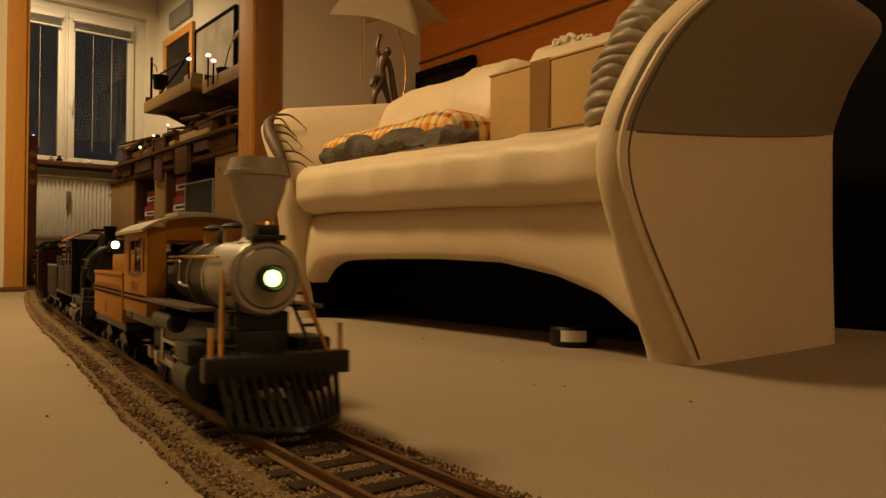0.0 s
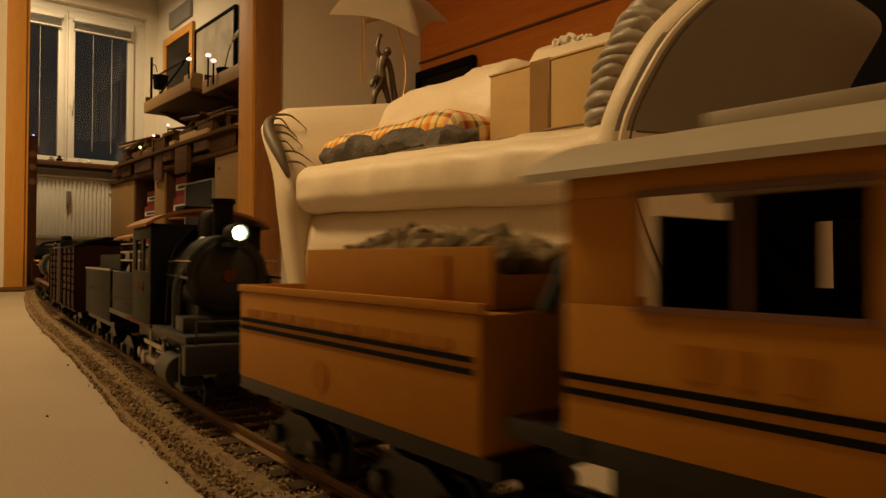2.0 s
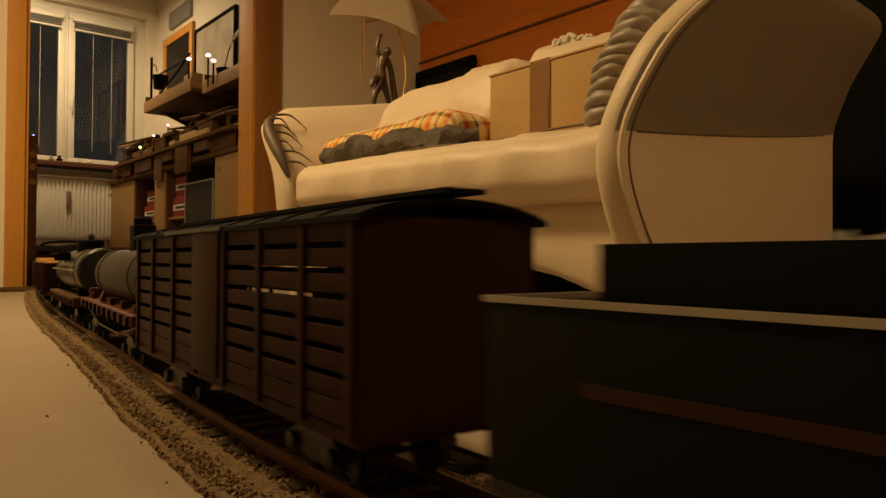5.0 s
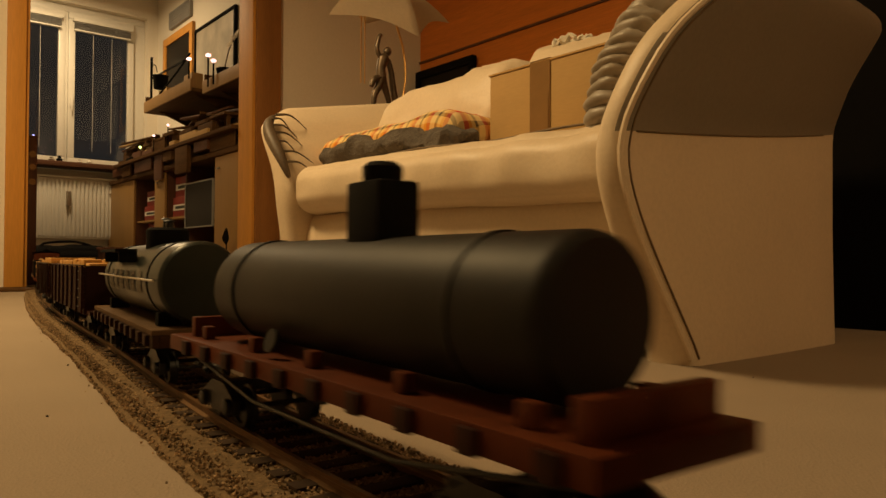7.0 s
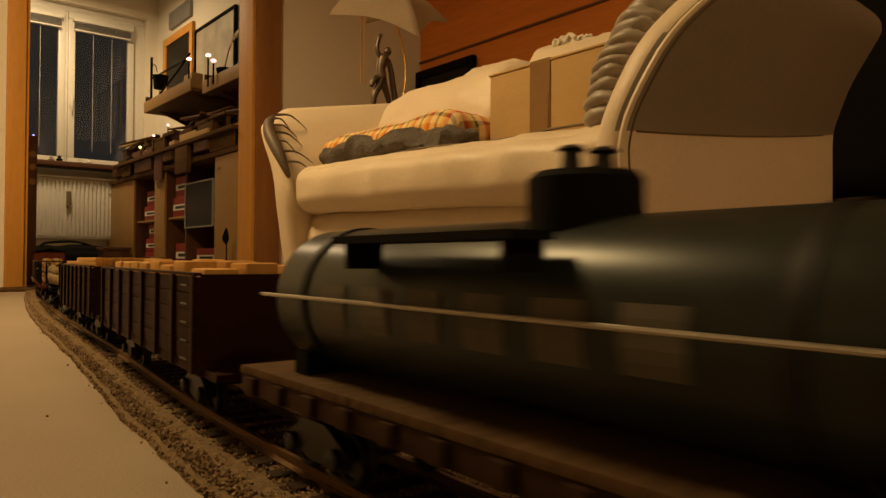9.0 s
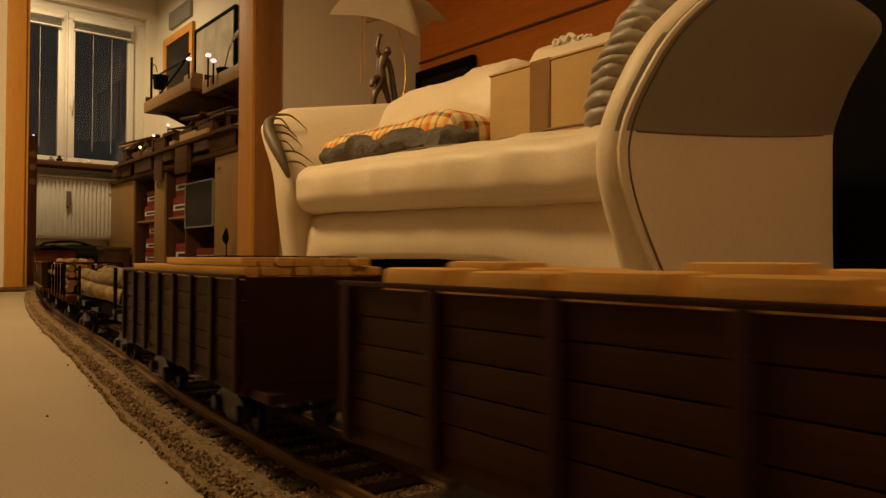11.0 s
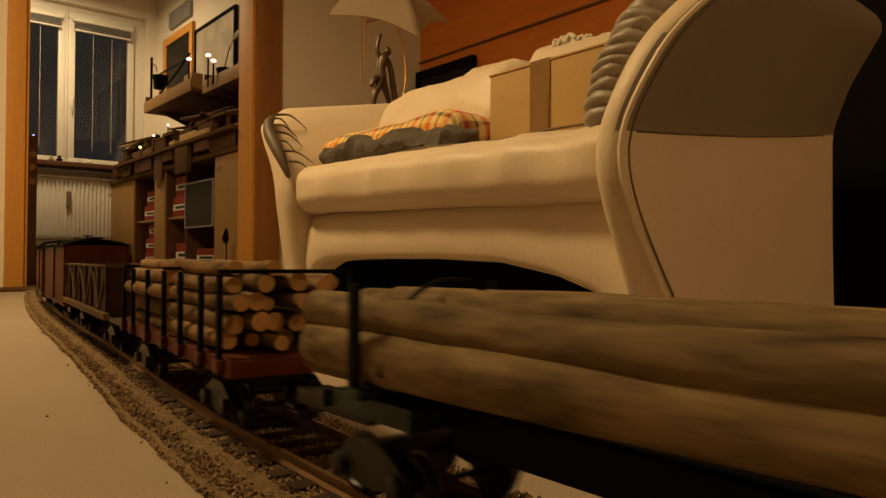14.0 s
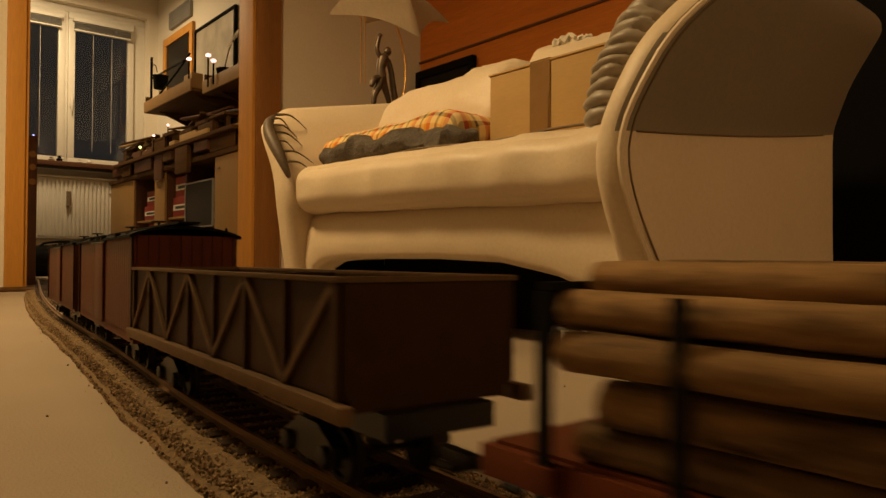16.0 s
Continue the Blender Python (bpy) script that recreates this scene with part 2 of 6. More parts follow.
def cushion(x0, x1, y0, y1, z0, z1, r, crown=0.0, wobble=0.0, seed=0, n=14, bulge=0.0, pucker=0.0):
    """A soft rounded block with a crowned top."""
    bm = bm_new()
    half = Vector(((x1 - x0) / 2, (y1 - y0) / 2, (z1 - z0) / 2))
    mid = Vector(((x0 + x1) / 2, (y0 + y1) / 2, (z0 + z1) / 2))
    def ease(i):
        t = -1 + 2 * i / n
        return math.copysign(1 - (1 - abs(t)) ** 1.7, t)
    verts = {}
    def vert(p):
        key = tuple(round(c, 5) for c in p)
        if key not in verts:
            q = Vector([max(-(h - r), min(h - r, c * h)) for c, h in zip(p, half)])
            d = Vector([c * h for c, h in zip(p, half)]) - q
            w = q + (d.normalized() * r if d.length > 1e-9 else d)
            if p[2] > 0:
                w.z += crown * p[2] * (1 - p[0] ** 2) * (1 - p[1] ** 4)
            w.x += bulge * (1 if p[0] > 0 else -1) * abs(p[0]) ** 3 * (1 - p[2] ** 2) * (1 - p[1] ** 6)
            if wobble:
                s = noise.noise_vector((w + mid) * 9 + Vector((seed, 0, 0))) * wobble
                w += s + noise.noise_vector((w + mid) * 31 + Vector((0, seed, 0))) * wobble * 0.35
            if pucker and p[0] < 0:
                # gathers that run down from the front seam
                g = noise.noise(Vector((w.y * 13 + seed, w.z * 2.0, 0))) + 0.5 * noise.noise(Vector((w.y * 34, w.z * 3, seed)))
                w.x += pucker * g * (0.5 + 0.5 * p[2]) * abs(p[0]) ** 2
            verts[key] = bm.verts.new(w + mid)
        return verts[key]
    for ax in range(3):
        for sgn in (-1, 1):
            for i in range(n):
                for k in range(n):
                    quad = []
                    for a, b in ((i, k), (i + 1, k), (i + 1, k + 1), (i, k + 1)):
                        p = [0, 0, 0]
                        p[ax], p[(ax + 1) % 3], p[(ax + 2) % 3] = sgn, ease(a), ease(b)
                        quad.append(vert(p))
                    bm.faces.new(quad)
    return bm


def plane_sheet(x0, x1, y0, y1, z, n=1):
    bm = bm_new()
    bmesh.ops.create_grid(bm, x_segments=n, y_segments=n, size=0.5)
    for v in bm.verts:
        v.co = Vector((x0 + (v.co.x + 0.5) * (x1 - x0), y0 + (v.co.y + 0.5) * (y1 - y0), z))
    return bm


# ---- the room ----
def structure(name, bm, mat, label, smooth=35):
    return tagged(part(name, bm, mat, None, smooth=smooth), label, name.split("_")[0], kind="structure")


WALL_Y, DOOR_L, DOOR_R, DEEP = 3.87, 0.615, 1.78, 0.19
BACK_Y, RIGHT_X = 7.0, 2.22
structure("floor", boxes((-3.2, 3.1, -4.2, 7.2, -0.1, 0.0)), CARPET, "beige short-pile carpet running through both rooms")
structure("ceiling", boxes((-3.2, 3.1, -4.2, WALL_Y, 2.55, 2.65), (-3.2, 3.1, WALL_Y + DEEP, 7.2, 2.62, 2.72)), CEILING, "white painted plaster ceiling")
structure("wall_door", boxes((-3.2, DOOR_L, WALL_Y, WALL_Y + DEEP, 0, 2.72), (DOOR_R, 3.1, WALL_Y, WALL_Y + DEEP, 0, 2.72),
                             (DOOR_L, DOOR_R, WALL_Y, WALL_Y + DEEP, 2.12, 2.72)), PLASTER, "cream textured wall with a wide door opening")
structure("wall_panelled", boxes((2.98, 3.1, -4.2, WALL_Y, 0, 2.6)), PANEL_WOOD, "orange-brown wood panelled wall behind the sofa")
structure("wall_left", boxes((-3.2, -3.1, -4.2, 7.2, 0, 2.72)), PLASTER, "cream plaster side wall")
structure("wall_behind", boxes((-3.1, 2.98, -4.2, -4.1, 0, 2.6)), PLASTER, "cream plaster wall at the end of the living room")
structure("wall_shelves", boxes((RIGHT_X, RIGHT_X + 0.1, WALL_Y + DEEP, 7.2, 0, 2.72)), PLASTER, "cream wall above the model railway shelves")

# window wall with one wide opening
WX0, WX1, WZ0, WZ1 = 0.62, 2.125, 0.93, 2.42
structure("wall_window", boxes((-3.1, WX0, BACK_Y, BACK_Y + 0.25, 0, 2.72), (WX1, RIGHT_X, BACK_Y, BACK_Y + 0.25, 0, 2.72),
                               (WX0, WX1, BACK_Y, BACK_Y + 0.25, 0, WZ0), (WX0, WX1, BACK_Y, BACK_Y + 0.25, WZ1, 2.72)), PLASTER, "cream wall round the night window")
window = empty("window_1", "white two-sash window at night with raised blinds", "window", kind="structure")
wy = BACK_Y + 0.08
part("window_frame", boxes((WX0, WX1, wy, wy + 0.07, WZ0, WZ0 + 0.06), (WX0, WX1, wy, wy + 0.07, WZ1 - 0.06, WZ1), (WX0, WX0 + 0.06, wy, wy + 0.07, WZ0 + 0.06, WZ1 - 0.06),
                           (WX1 - 0.105, WX1, wy, wy + 0.07, WZ0 + 0.06, WZ1 - 0.06), (1.434, 1.461, wy, wy + 0.07, WZ0 + 0.06, WZ1 - 0.06), bevel=0.006), WHITE, window)
for a, b in ((WX0 + 0.06, 1.434), (1.461, WX1 - 0.105)):
    s = part("sash", boxes((a, b, wy - 0.025, wy + 0.03, WZ0 + 0.06, WZ0 + 0.12), (a, b, wy - 0.025, wy + 0.03, WZ1 - 0.12, WZ1 - 0.06),
                           (a, a + 0.055, wy - 0.025, wy + 0.03, WZ0 + 0.12, WZ1 - 0.12), (b - 0.055, b, wy - 0.025, wy + 0.03, WZ0 + 0.12, WZ1 - 0.12), bevel=0.008), WHITE, window)
    part("pane", boxes((a + 0.055, b - 0.055, wy, wy + 0.006, WZ0 + 0.12, WZ1 - 0.12)), GLASS, s)
    blind = part("blind", boxes((a + 0.03, b - 0.03, wy - 0.075, wy - 0.027, WZ1 - 0.15, WZ1 - 0.115), bevel=0.004), WHITE, window, "raised white slatted blind")
    for k in range(6):
        part("slat", boxes((a + 0.04, b - 0.04, wy - 0.068, wy - 0.036, WZ1 - 0.162 - k * 0.010, WZ1 - 0.159 - k * 0.010)), GREY_PLASTIC, blind)
    part("bottom_rail", boxes((a + 0.04, b - 0.04, wy - 0.07, wy - 0.034, WZ1 - 0.232, WZ1 - 0.218), bevel=0.003), WHITE, blind)
    for x in (a + 0.2, b - 0.2):
        part("cord", rod(bm_new(), (x, wy - 0.04, 1.12), (x, wy - 0.04, WZ1 - 0.23), 0.0016, 5), WHITE, blind)
part("handle", boxes((1.475, 1.50, wy - 0.05, wy - 0.025, 1.50, 1.60), (1.48, 1.495, wy - 0.06, wy - 0.05, 1.46, 1.57), bevel=0.004), WHITE, window)
part("window_sill", boxes((0.5, RIGHT_X - 0.01, BACK_Y - 0.20, BACK_Y + 0.06, 0.94, 0.981), bevel=0.006), DARK_WOOD, window, "dark window board")
# faint emission behind the glass imitates the grey reflections in the panes
structure("backdrop", boxes((-3, 5, 9.0, 9.05, -1, 4)), PANE_GLOW, "dark night backdrop with a dim glow for the pane reflections")

# wood lining of the door opening
structure("trim_left", boxes((DOOR_L - 0.075, DOOR_L + 0.003, WALL_Y - 0.02, WALL_Y - 0.001, 0, 2.22), (DOOR_L, DOOR_L + 0.02, WALL_Y - 0.001, WALL_Y + DEEP, 0, 2.12), bevel=0.003), ORANGE_WOOD, "orange stained door casing")
# darker copy of the orange wood, shade of the front face in its colour
structure("casing_right", boxes((DOOR_R - 0.003, DOOR_R + 0.15, WALL_Y - 0.02, WALL_Y - 0.001, 0, 2.118), bevel=0.003), ORANGE_WOOD_SHADED, "stained door casing, coloured darker for its shaded front")
structure("trim_right", boxes((DOOR_R - 0.02, DOOR_R, WALL_Y - 0.001, WALL_Y + DEEP, 0, 2.12), bevel=0.003), ORANGE_WOOD, "orange stained door casing and lining")
structure("trim_top", boxes((DOOR_L - 0.075, DOOR_R + 0.15, WALL_Y - 0.022, WALL_Y - 0.002, 2.122, 2.22), bevel=0.003), ORANGE_WOOD, "orange stained door head casing")
structure("threshold", boxes((DOOR_L - 0.5, DOOR_L + 0.02, WALL_Y - 0.30, WALL_Y - 0.022, 0.0, 0.012), bevel=0.004), OLD_BOARD, "worn wooden threshold strip on the carpet")
structure("baseboard_door", boxes((-3.1, DOOR_L - 0.1, WALL_Y - 0.014, WALL_Y - 0.001, 0, 0.06), bevel=0.003), DARK_WOOD, "dark wooden baseboard")
# dark grooves and picture ledge of the panelled wall
structure("trim_panel", boxes((2.968, 2.979, -4, WALL_Y, 1.487, 1.500), (2.968, 2.979, -4, WALL_Y, 0.55, 0.562), (2.968, 2.979, -4, WALL_Y, 2.40, 2.412)), DARK_WOOD, "dark joint strips across the wood panelling")
pic = empty("wall_picture", "black-framed dark picture leaning on the wood panelling", "picture")
part("frame", boxes((2.93, 2.966, 3.28, 3.86, 1.02, 1.05), (2.93, 2.966, 3.28, 3.86, 1.37, 1.42), (2.93, 2.966, 3.28, 3.32, 1.05, 1.37), (2.93, 2.966, 3.82, 3.86, 1.05, 1.37), bevel=0.003), BLACK, pic)
part("pane", boxes((2.945, 2.96, 3.32, 3.82, 1.05, 1.37)), DARK_GLASS, pic)


# ---- sofa ----
def table(z, rows):
    for (a, p), (b, q) in zip(rows, rows[1:]):
        if z <= b:
            t = max(0, min(1, (z - a) / (b - a)))
            return p + (q - p) * t
    return rows[-1][1]


def soft_table(z, rows):
    return sum(table(max(0, z + d), rows) for d in (-0.024, -0.012, 0, 0.012, 0.024)) / 5


def seam_lift(x):
    d = max(0.0, x - 0.752)
    return 0.07 * d + 0.06 * d * d


def sofa_arm(front, back, outer, inner, top, r, seam=0.312, slant=0.0, puff=0.0, rear_r=0.0):
    """Rounded blocks stacked along z, the plan of each from the four edges; puff swells the outer side."""
    bm = bm_new()
    rings = []
    levels = [seam * i / 24 for i in range(25)] + [seam + (top - seam) * i / 24 for i in range(1, 25)]
    for z in levels:
        shrink = 0.045 * max(0, (z - top * 0.9) / (top * 0.1)) ** 2
        x0, x1, y0, y1 = soft_table(z, front) + shrink, soft_table(z, back) - shrink, soft_table(z, outer) + shrink * 0.6, soft_table(z, inner) - shrink * 0.6
        rr = min(r, (y1 - y0) / 2.2)
        rb = min(rear_r or r, (y1 - y0) / 2.05)
        pts = []
        for cx, cy, a0, q in ((x0 + rr, y0 + rr, 180, rr), (x1 - rb, y0 + rb, 270, rb), (x1 - rr, y1 - rr, 0, rr), (x0 + rr, y1 - rr, 90, rr)):
            for k in range(8):
                a = radians(a0 + 90 * k / 7)
                pts.append((cx + q * math.cos(a), cy + q * math.sin(a)))
            if a0 == 180:
                for k in range(1, 12):
                    u = k / 12
                    swell = puff * math.sin(math.pi * u) ** 0.7 * (0.4 + 0.6 * abs(math.sin(math.pi * min(1, z / seam))))
                    pts.append((x0 + rr + (x1 - rb - x0 - rr) * u, y0 - swell))
        ring = []
        for px_, py_ in pts:
            lean = (seam_lift(px_) if slant else 0) * min(1, z / seam, (top - z) / (top - seam))
            ring.append(bm.verts.new((px_, py_, z + lean)))
        rings.append(ring)
    n = len(rings[0])
    for a, b in zip(rings, rings[1:]):
        for i in range(n):
            bm.faces.new((a[i], a[(i + 1) % n], b[(i + 1) % n], b[i]))
    bm.faces.new(rings[0])
    bm.faces.new(rings[-1])
    return bm


FRONT = [(0, 0.905), (0.072, 0.856), (0.148, 0.804), (0.213, 0.761), (0.268, 0.738), (0.312, 0.743), (0.359, 0.750), (0.429, 0.776), (0.475, 0.816), (0.527, 0.882), (0.579, 0.972)]
REAR = [(0, 1.40), (0.10, 1.398), (0.213, 1.393), (0.31, 1.393), (0.353, 1.382), (0.40, 1.370), (0.44, 1.368), (0.494, 1.372), (0.579, 1.39)]
OUTER = [(0, 0.546), (0.15, 0.552), (0.315, 0.553), (0.359, 0.535), (0.429, 0.507), (0.475, 0.485), (0.527, 0.462), (0.579, 0.447)]
INNER = [(0, 0.632), (0.072, 0.626), (0.15, 0.613), (0.213, 0.603), (0.27, 0.599), (0.312, 0.599), (0.359, 0.586), (0.429, 0.565), (0.475, 0.548), (0.527, 0.538), (0.579, 0.53)]
FAR_IN = [(0, 1.60), (0.20, 1.585), (0.31, 1.575), (0.36, 1.588), (0.42, 1.625), (0.48, 1.675), (0.535, 1.715)]
FAR_FRONT = [(0, 0.875), (0.15, 0.838), (0.30, 0.808), (0.45, 0.806), (0.50, 0.82), (0.535, 0.85)]


def build_sofa():
    sofa = empty("sofa", "cream leather two-seat sofa with flared arms and wrinkled cushions", "sofa")
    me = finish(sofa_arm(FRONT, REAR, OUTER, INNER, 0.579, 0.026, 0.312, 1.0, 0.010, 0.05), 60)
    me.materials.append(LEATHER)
    me.materials.append(LEATHER_SHADED)
    # outer faces above the seam get darker leather, shade of their downward lean
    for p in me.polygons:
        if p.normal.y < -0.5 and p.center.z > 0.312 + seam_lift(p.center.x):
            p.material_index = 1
    part("arm", me, LEATHER, sofa, "flared arm, upper side panel coloured darker for its shade")
    # piping and seams of the near arm
    edge = [(soft_table(z, FRONT) + 0.008, soft_table(z, OUTER) + 0.0035, z) for z in [0.01 + 0.02 * i for i in range(28)]]
    part("piping", tube(bm_new(), edge, 0.0042, 6), LEATHER, sofa)
    part("piping", tube(bm_new(), [(x + 0.013, y - 0.0038, z) for x, y, z in edge], 0.0015, 5), STITCH, sofa, "dark stitched seam")
    seam = [(0.775 + i * 0.029, soft_table(0.312, OUTER) - 0.010 * math.sin(math.pi * min(1, max(0, (0.775 + i * 0.029 - 0.77) / 0.57))) ** 0.7 * 0.4 - 0.0005, 0.312 + seam_lift(0.775 + i * 0.029)) for i in range(20)]
    part("seam", tube(bm_new(), seam, 0.0014, 5), STITCH, sofa, "dark stitched seam")
    # gathered pad on the inside of the arm
    path = smooth_path([(0.885, 0.668, 0.328), (0.872, 0.664, 0.375), (0.868, 0.648, 0.425), (0.880, 0.622, 0.475), (0.915, 0.602, 0.518), (0.990, 0.588, 0.548), (1.15, 0.584, 0.56)], 26)
    bm = bm_new()
    rings = []
    for i, p in enumerate(path):
        d = (path[min(i + 1, len(path) - 1)] - path[max(i - 1, 0)]).normalized()
        u, v = Vector((0, 1, 0)), Vector((0, 1, 0)).cross(d)
        ring = []
        for k in range(28):
            a = 2 * math.pi * k / 28
            w = (i / 9.0 + 0.50 * math.sin(a) + 1.3 * noise.noise(p * 11)) % 1.0
            fold = 0.86 + 0.26 * math.sin(math.pi * w) ** 0.6 + 0.20 * noise.noise(p * 40 + Vector((a * 1.3, 0, 0)))
            taper = min(1, 0.55 + i / 20)
            ring.append(bm.verts.new(p + u * (0.040 * taper * fold * math.cos(a)) + v * (0.034 * taper * fold * math.sin(a))))
        rings.append(ring)
    for a, b in zip(rings, rings[1:]):
        for k in range(28):
            bm.faces.new((a[k], a[(k + 1) % 28], b[(k + 1) % 28], b[k]))
    bm.faces.new(rings[0])
    bm.faces.new(rings[-1])
    part("arm_pad", bm, LEATHER_GREY, sofa, "gathered grey-beige leather arm pad", smooth=60)
    # base with an arched lower edge
    bottom = [(0.59, 0.03), (0.64, 0.06), (0.69, 0.093), (0.78, 0.121), (0.91, 0.143), (1.10, 0.149), (1.40, 0.149), (1.50, 0.143), (1.55, 0.125), (1.60, 0.08)]
    bm = bm_new()
    rows = []
    for k, (dz, dx) in enumerate(((0.0, 0.020), (0.05, 0.004), (0.12, 0.0), (0.35, -0.004), (0.7, 0.0), (0.93, 0.012), (1.0, 0.030))):
        row = []
        for i in range(61):
            y = 0.60 + 0.99 * i / 60
            zb = table(y, bottom)
            z = zb + (0.262 - zb) * dz
            row.append(bm.verts.new((0.868 + dx + 0.004 * noise.noise(Vector((y * 7, z * 5, 3))), y, z)))
        rows.append(row)
    back = [bm.verts.new((1.42, v.co.y, 0.262)) for v in rows[-1]]
    under = [bm.verts.new((0.93, v.co.y, v.co.z)) for v in rows[0]]
    for a, b in zip([under] + rows, rows + [back]):
        for i in range(60):
            bm.faces.new((a[i], a[i + 1], b[i + 1], b[i]))
    part("base", bm, LEATHER, sofa, smooth=60)
    # black boxes added below the base to hold the under-sofa shade
    part("rail", boxes((0.935, 1.36, 0.64, 1.585, 0.152, 0.24)), BLACK, sofa, "sofa underside blackened for the shade below")
    part("plinth", boxes((1.10, 1.35, 0.645, 1.58, 0.001, 0.151)), BLACK, sofa, "black block standing in for the shade under the sofa")
    seat = cushion(0.825, 1.36, 0.585, 1.585, 0.258, 0.372, 0.040, crown=0.018, wobble=0.003, seed=3, n=64, bulge=0.012, pucker=0.015)
    for v in seat.verts:
        v.co.z -= 0.024 * max(0.0, (1.50 - v.co.y) / 0.86)
    part("seat_cushion", seat, LEATHER, sofa, "wrinkled cream leather seat cushion", smooth=60)
    crease = [(0.862, 0.64 + 0.0185 * i, 0.3755 - 0.024 * (0.86 - 0.0185 * i) / 0.86 + 0.003 * math.sin(i * 0.31)) for i in range(34)]
    part("piping", tube(bm_new(), crease, 0.0022, 6), STITCH, sofa, "dark seam along the seat edge")
    part("backrest", boxes((1.365, 1.45, 0.64, 1.70, 0.004, 0.58), bevel=0.03), LEATHER, sofa)
    for y0, y1, s in ((0.62, 1.17, 5), (1.15, 1.70, 8)):
        mid, w = (y0 + y1) / 2, (y1 - y0) / 2
        ob = part("back_cushion", cushion(-0.09, 0.09, -w, w, 0.0, 0.268, 0.07, crown=0.0, wobble=0.011, seed=s, n=34, bulge=0.03, pucker=0.02), LEATHER, sofa, "soft wrinkled back cushion", smooth=60)
        ob.matrix_basis = pose(1.20, mid, 0.362, -5 if s == 8 else 3, 17, 0)
    far = sofa_arm(FAR_FRONT, [(0, 1.36), (0.6, 1.40)], FAR_IN, [(z, y + 0.085) for z, y in FAR_IN], 0.535, 0.03)
    for v in far.verts:
        v.co.z += (0.008 + 0.185 * max(0.0, v.co.x - 0.85)) * (v.co.z / 0.535) ** 2
    far = finish(far, 60)
    far.materials.append(LEATHER)
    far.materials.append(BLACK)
    # low inner faces go black for the shade beneath the seat base
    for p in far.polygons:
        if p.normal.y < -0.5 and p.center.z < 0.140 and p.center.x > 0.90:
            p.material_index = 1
    part("arm", far, LEATHER, sofa, "flared cream leather arm, low inner side blackened for the shade there")
    # gathered front roll of the flared arm, dark tubes drawn as pleat shadows
    roll_path = smooth_path([(0.812, 1.572, 0.345), (0.802, 1.588, 0.385), (0.797, 1.617, 0.425), (0.797, 1.650, 0.462), (0.806, 1.672, 0.492), (0.826, 1.682, 0.512)], 6)
    part("arm_pad", tube(bm_new(), roll_path, [0.004 + 0.012 * math.sin(math.pi * i / (len(roll_path) - 1)) ** 0.8 for i in range(len(roll_path))], 12), LEATHER_DARK, sofa, "dark gathered leather roll on the arm front", smooth=60)
    for i in range(7):
        p = roll_path[5 + 4 * i if 5 + 4 * i < len(roll_path) else -1]
        ln = 0.075 + 0.02 * math.sin(i * 2.3)
        pts = smooth_path([p + Vector((0.0, -0.008, 0.004)), p + Vector((ln * 0.45, -0.014, 0.006)), p + Vector((ln, -0.012, -0.016 - 0.002 * i))], 5)
        part("pleat", tube(bm_new(), pts, [0.0042 * (1 - 0.85 * k / (len(pts) - 1)) for k in range(len(pts))], 6, squash=0.6), LEATHER_DARK, sofa)
    return sofa


build_sofa()

# ---- on and round the sofa ----
carton = empty("cardboard_box", "brown cardboard box with a strip of packing tape on the sofa", "box")
part("body", boxes((1.02, 1.24, 0.79, 1.086, 0.366, 0.529), bevel=0.003), CARD, carton)
part("tape", boxes((1.0175, 1.0192, 0.918, 0.970, 0.394, 0.5315), (1.0165, 1.0174, 0.921, 0.966, 0.385, 0.47), (1.0175, 1.24, 0.918, 0.970, 0.5335, 0.5350)), TAPE, carton, "brown shiny packing tape")
part("flap", boxes((1.018, 1.13, 0.788, 1.089, 0.5292, 0.5332), bevel=0.001), CARD, carton)

pillow = cushion(0.93, 1.16, 1.10, 1.64, 0.385, 0.455, 0.032, crown=0.02, wobble=0.010, seed=21, n=20)
tagged(part("plaid_cushion", pillow, PLAID, smooth=60), "red and orange plaid cushion on the sofa seat", "cushion")
blanket = cushion(0.885, 0.985, 1.08, 1.56, 0.378, 0.420, 0.020, crown=0.006, wobble=0.034, seed=33, n=40)
tagged(part("wool_blanket", blanket, GREY_WOOL, smooth=60), "crumpled dark grey wool blanket on the sofa", "blanket")

random.seed(4)
bm = bm_new()
for i in range(60):
    y, x = random.uniform(1.005, 1.065), random.uniform(1.20, 1.27)
    a = random.uniform(0, 6.28)
    p = Vector((x, y, random.uniform(0.600, 0.636)))
    tube(bm, smooth_path([p, p + Vector((0.012 * math.cos(a), 0.02 * math.sin(a), 0.012)), p + Vector((0.02 * math.cos(a + 1), 0.03 * math.sin(a + 1), -0.01))], 3), 0.005, 5)
tagged(part("fringed_throw", bm, WHITE_WOOL, smooth=60), "white fringed woollen throw bundled on the sofa back", "throw")

roll = empty("tape_roll", "black round tape roll with a white label on the carpet", "tape roll")
part("ring", lathe(bm_new(), (0.965, 0.815, 0.0), (0, 0, 1), [(0, 0.037), (0.004, 0.040), (0.030, 0.040), (0.034, 0.036), (0.034, 0.024), (0.004, 0.022)], 28), BLACK_METAL, roll)
bm = bm_new()
va = [bm.verts.new((0.965 + 0.0408 * math.cos(radians(a)), 0.815 + 0.0408 * math.sin(radians(a)), z)) for a in range(190, 262, 8) for z in (0.010, 0.029)]
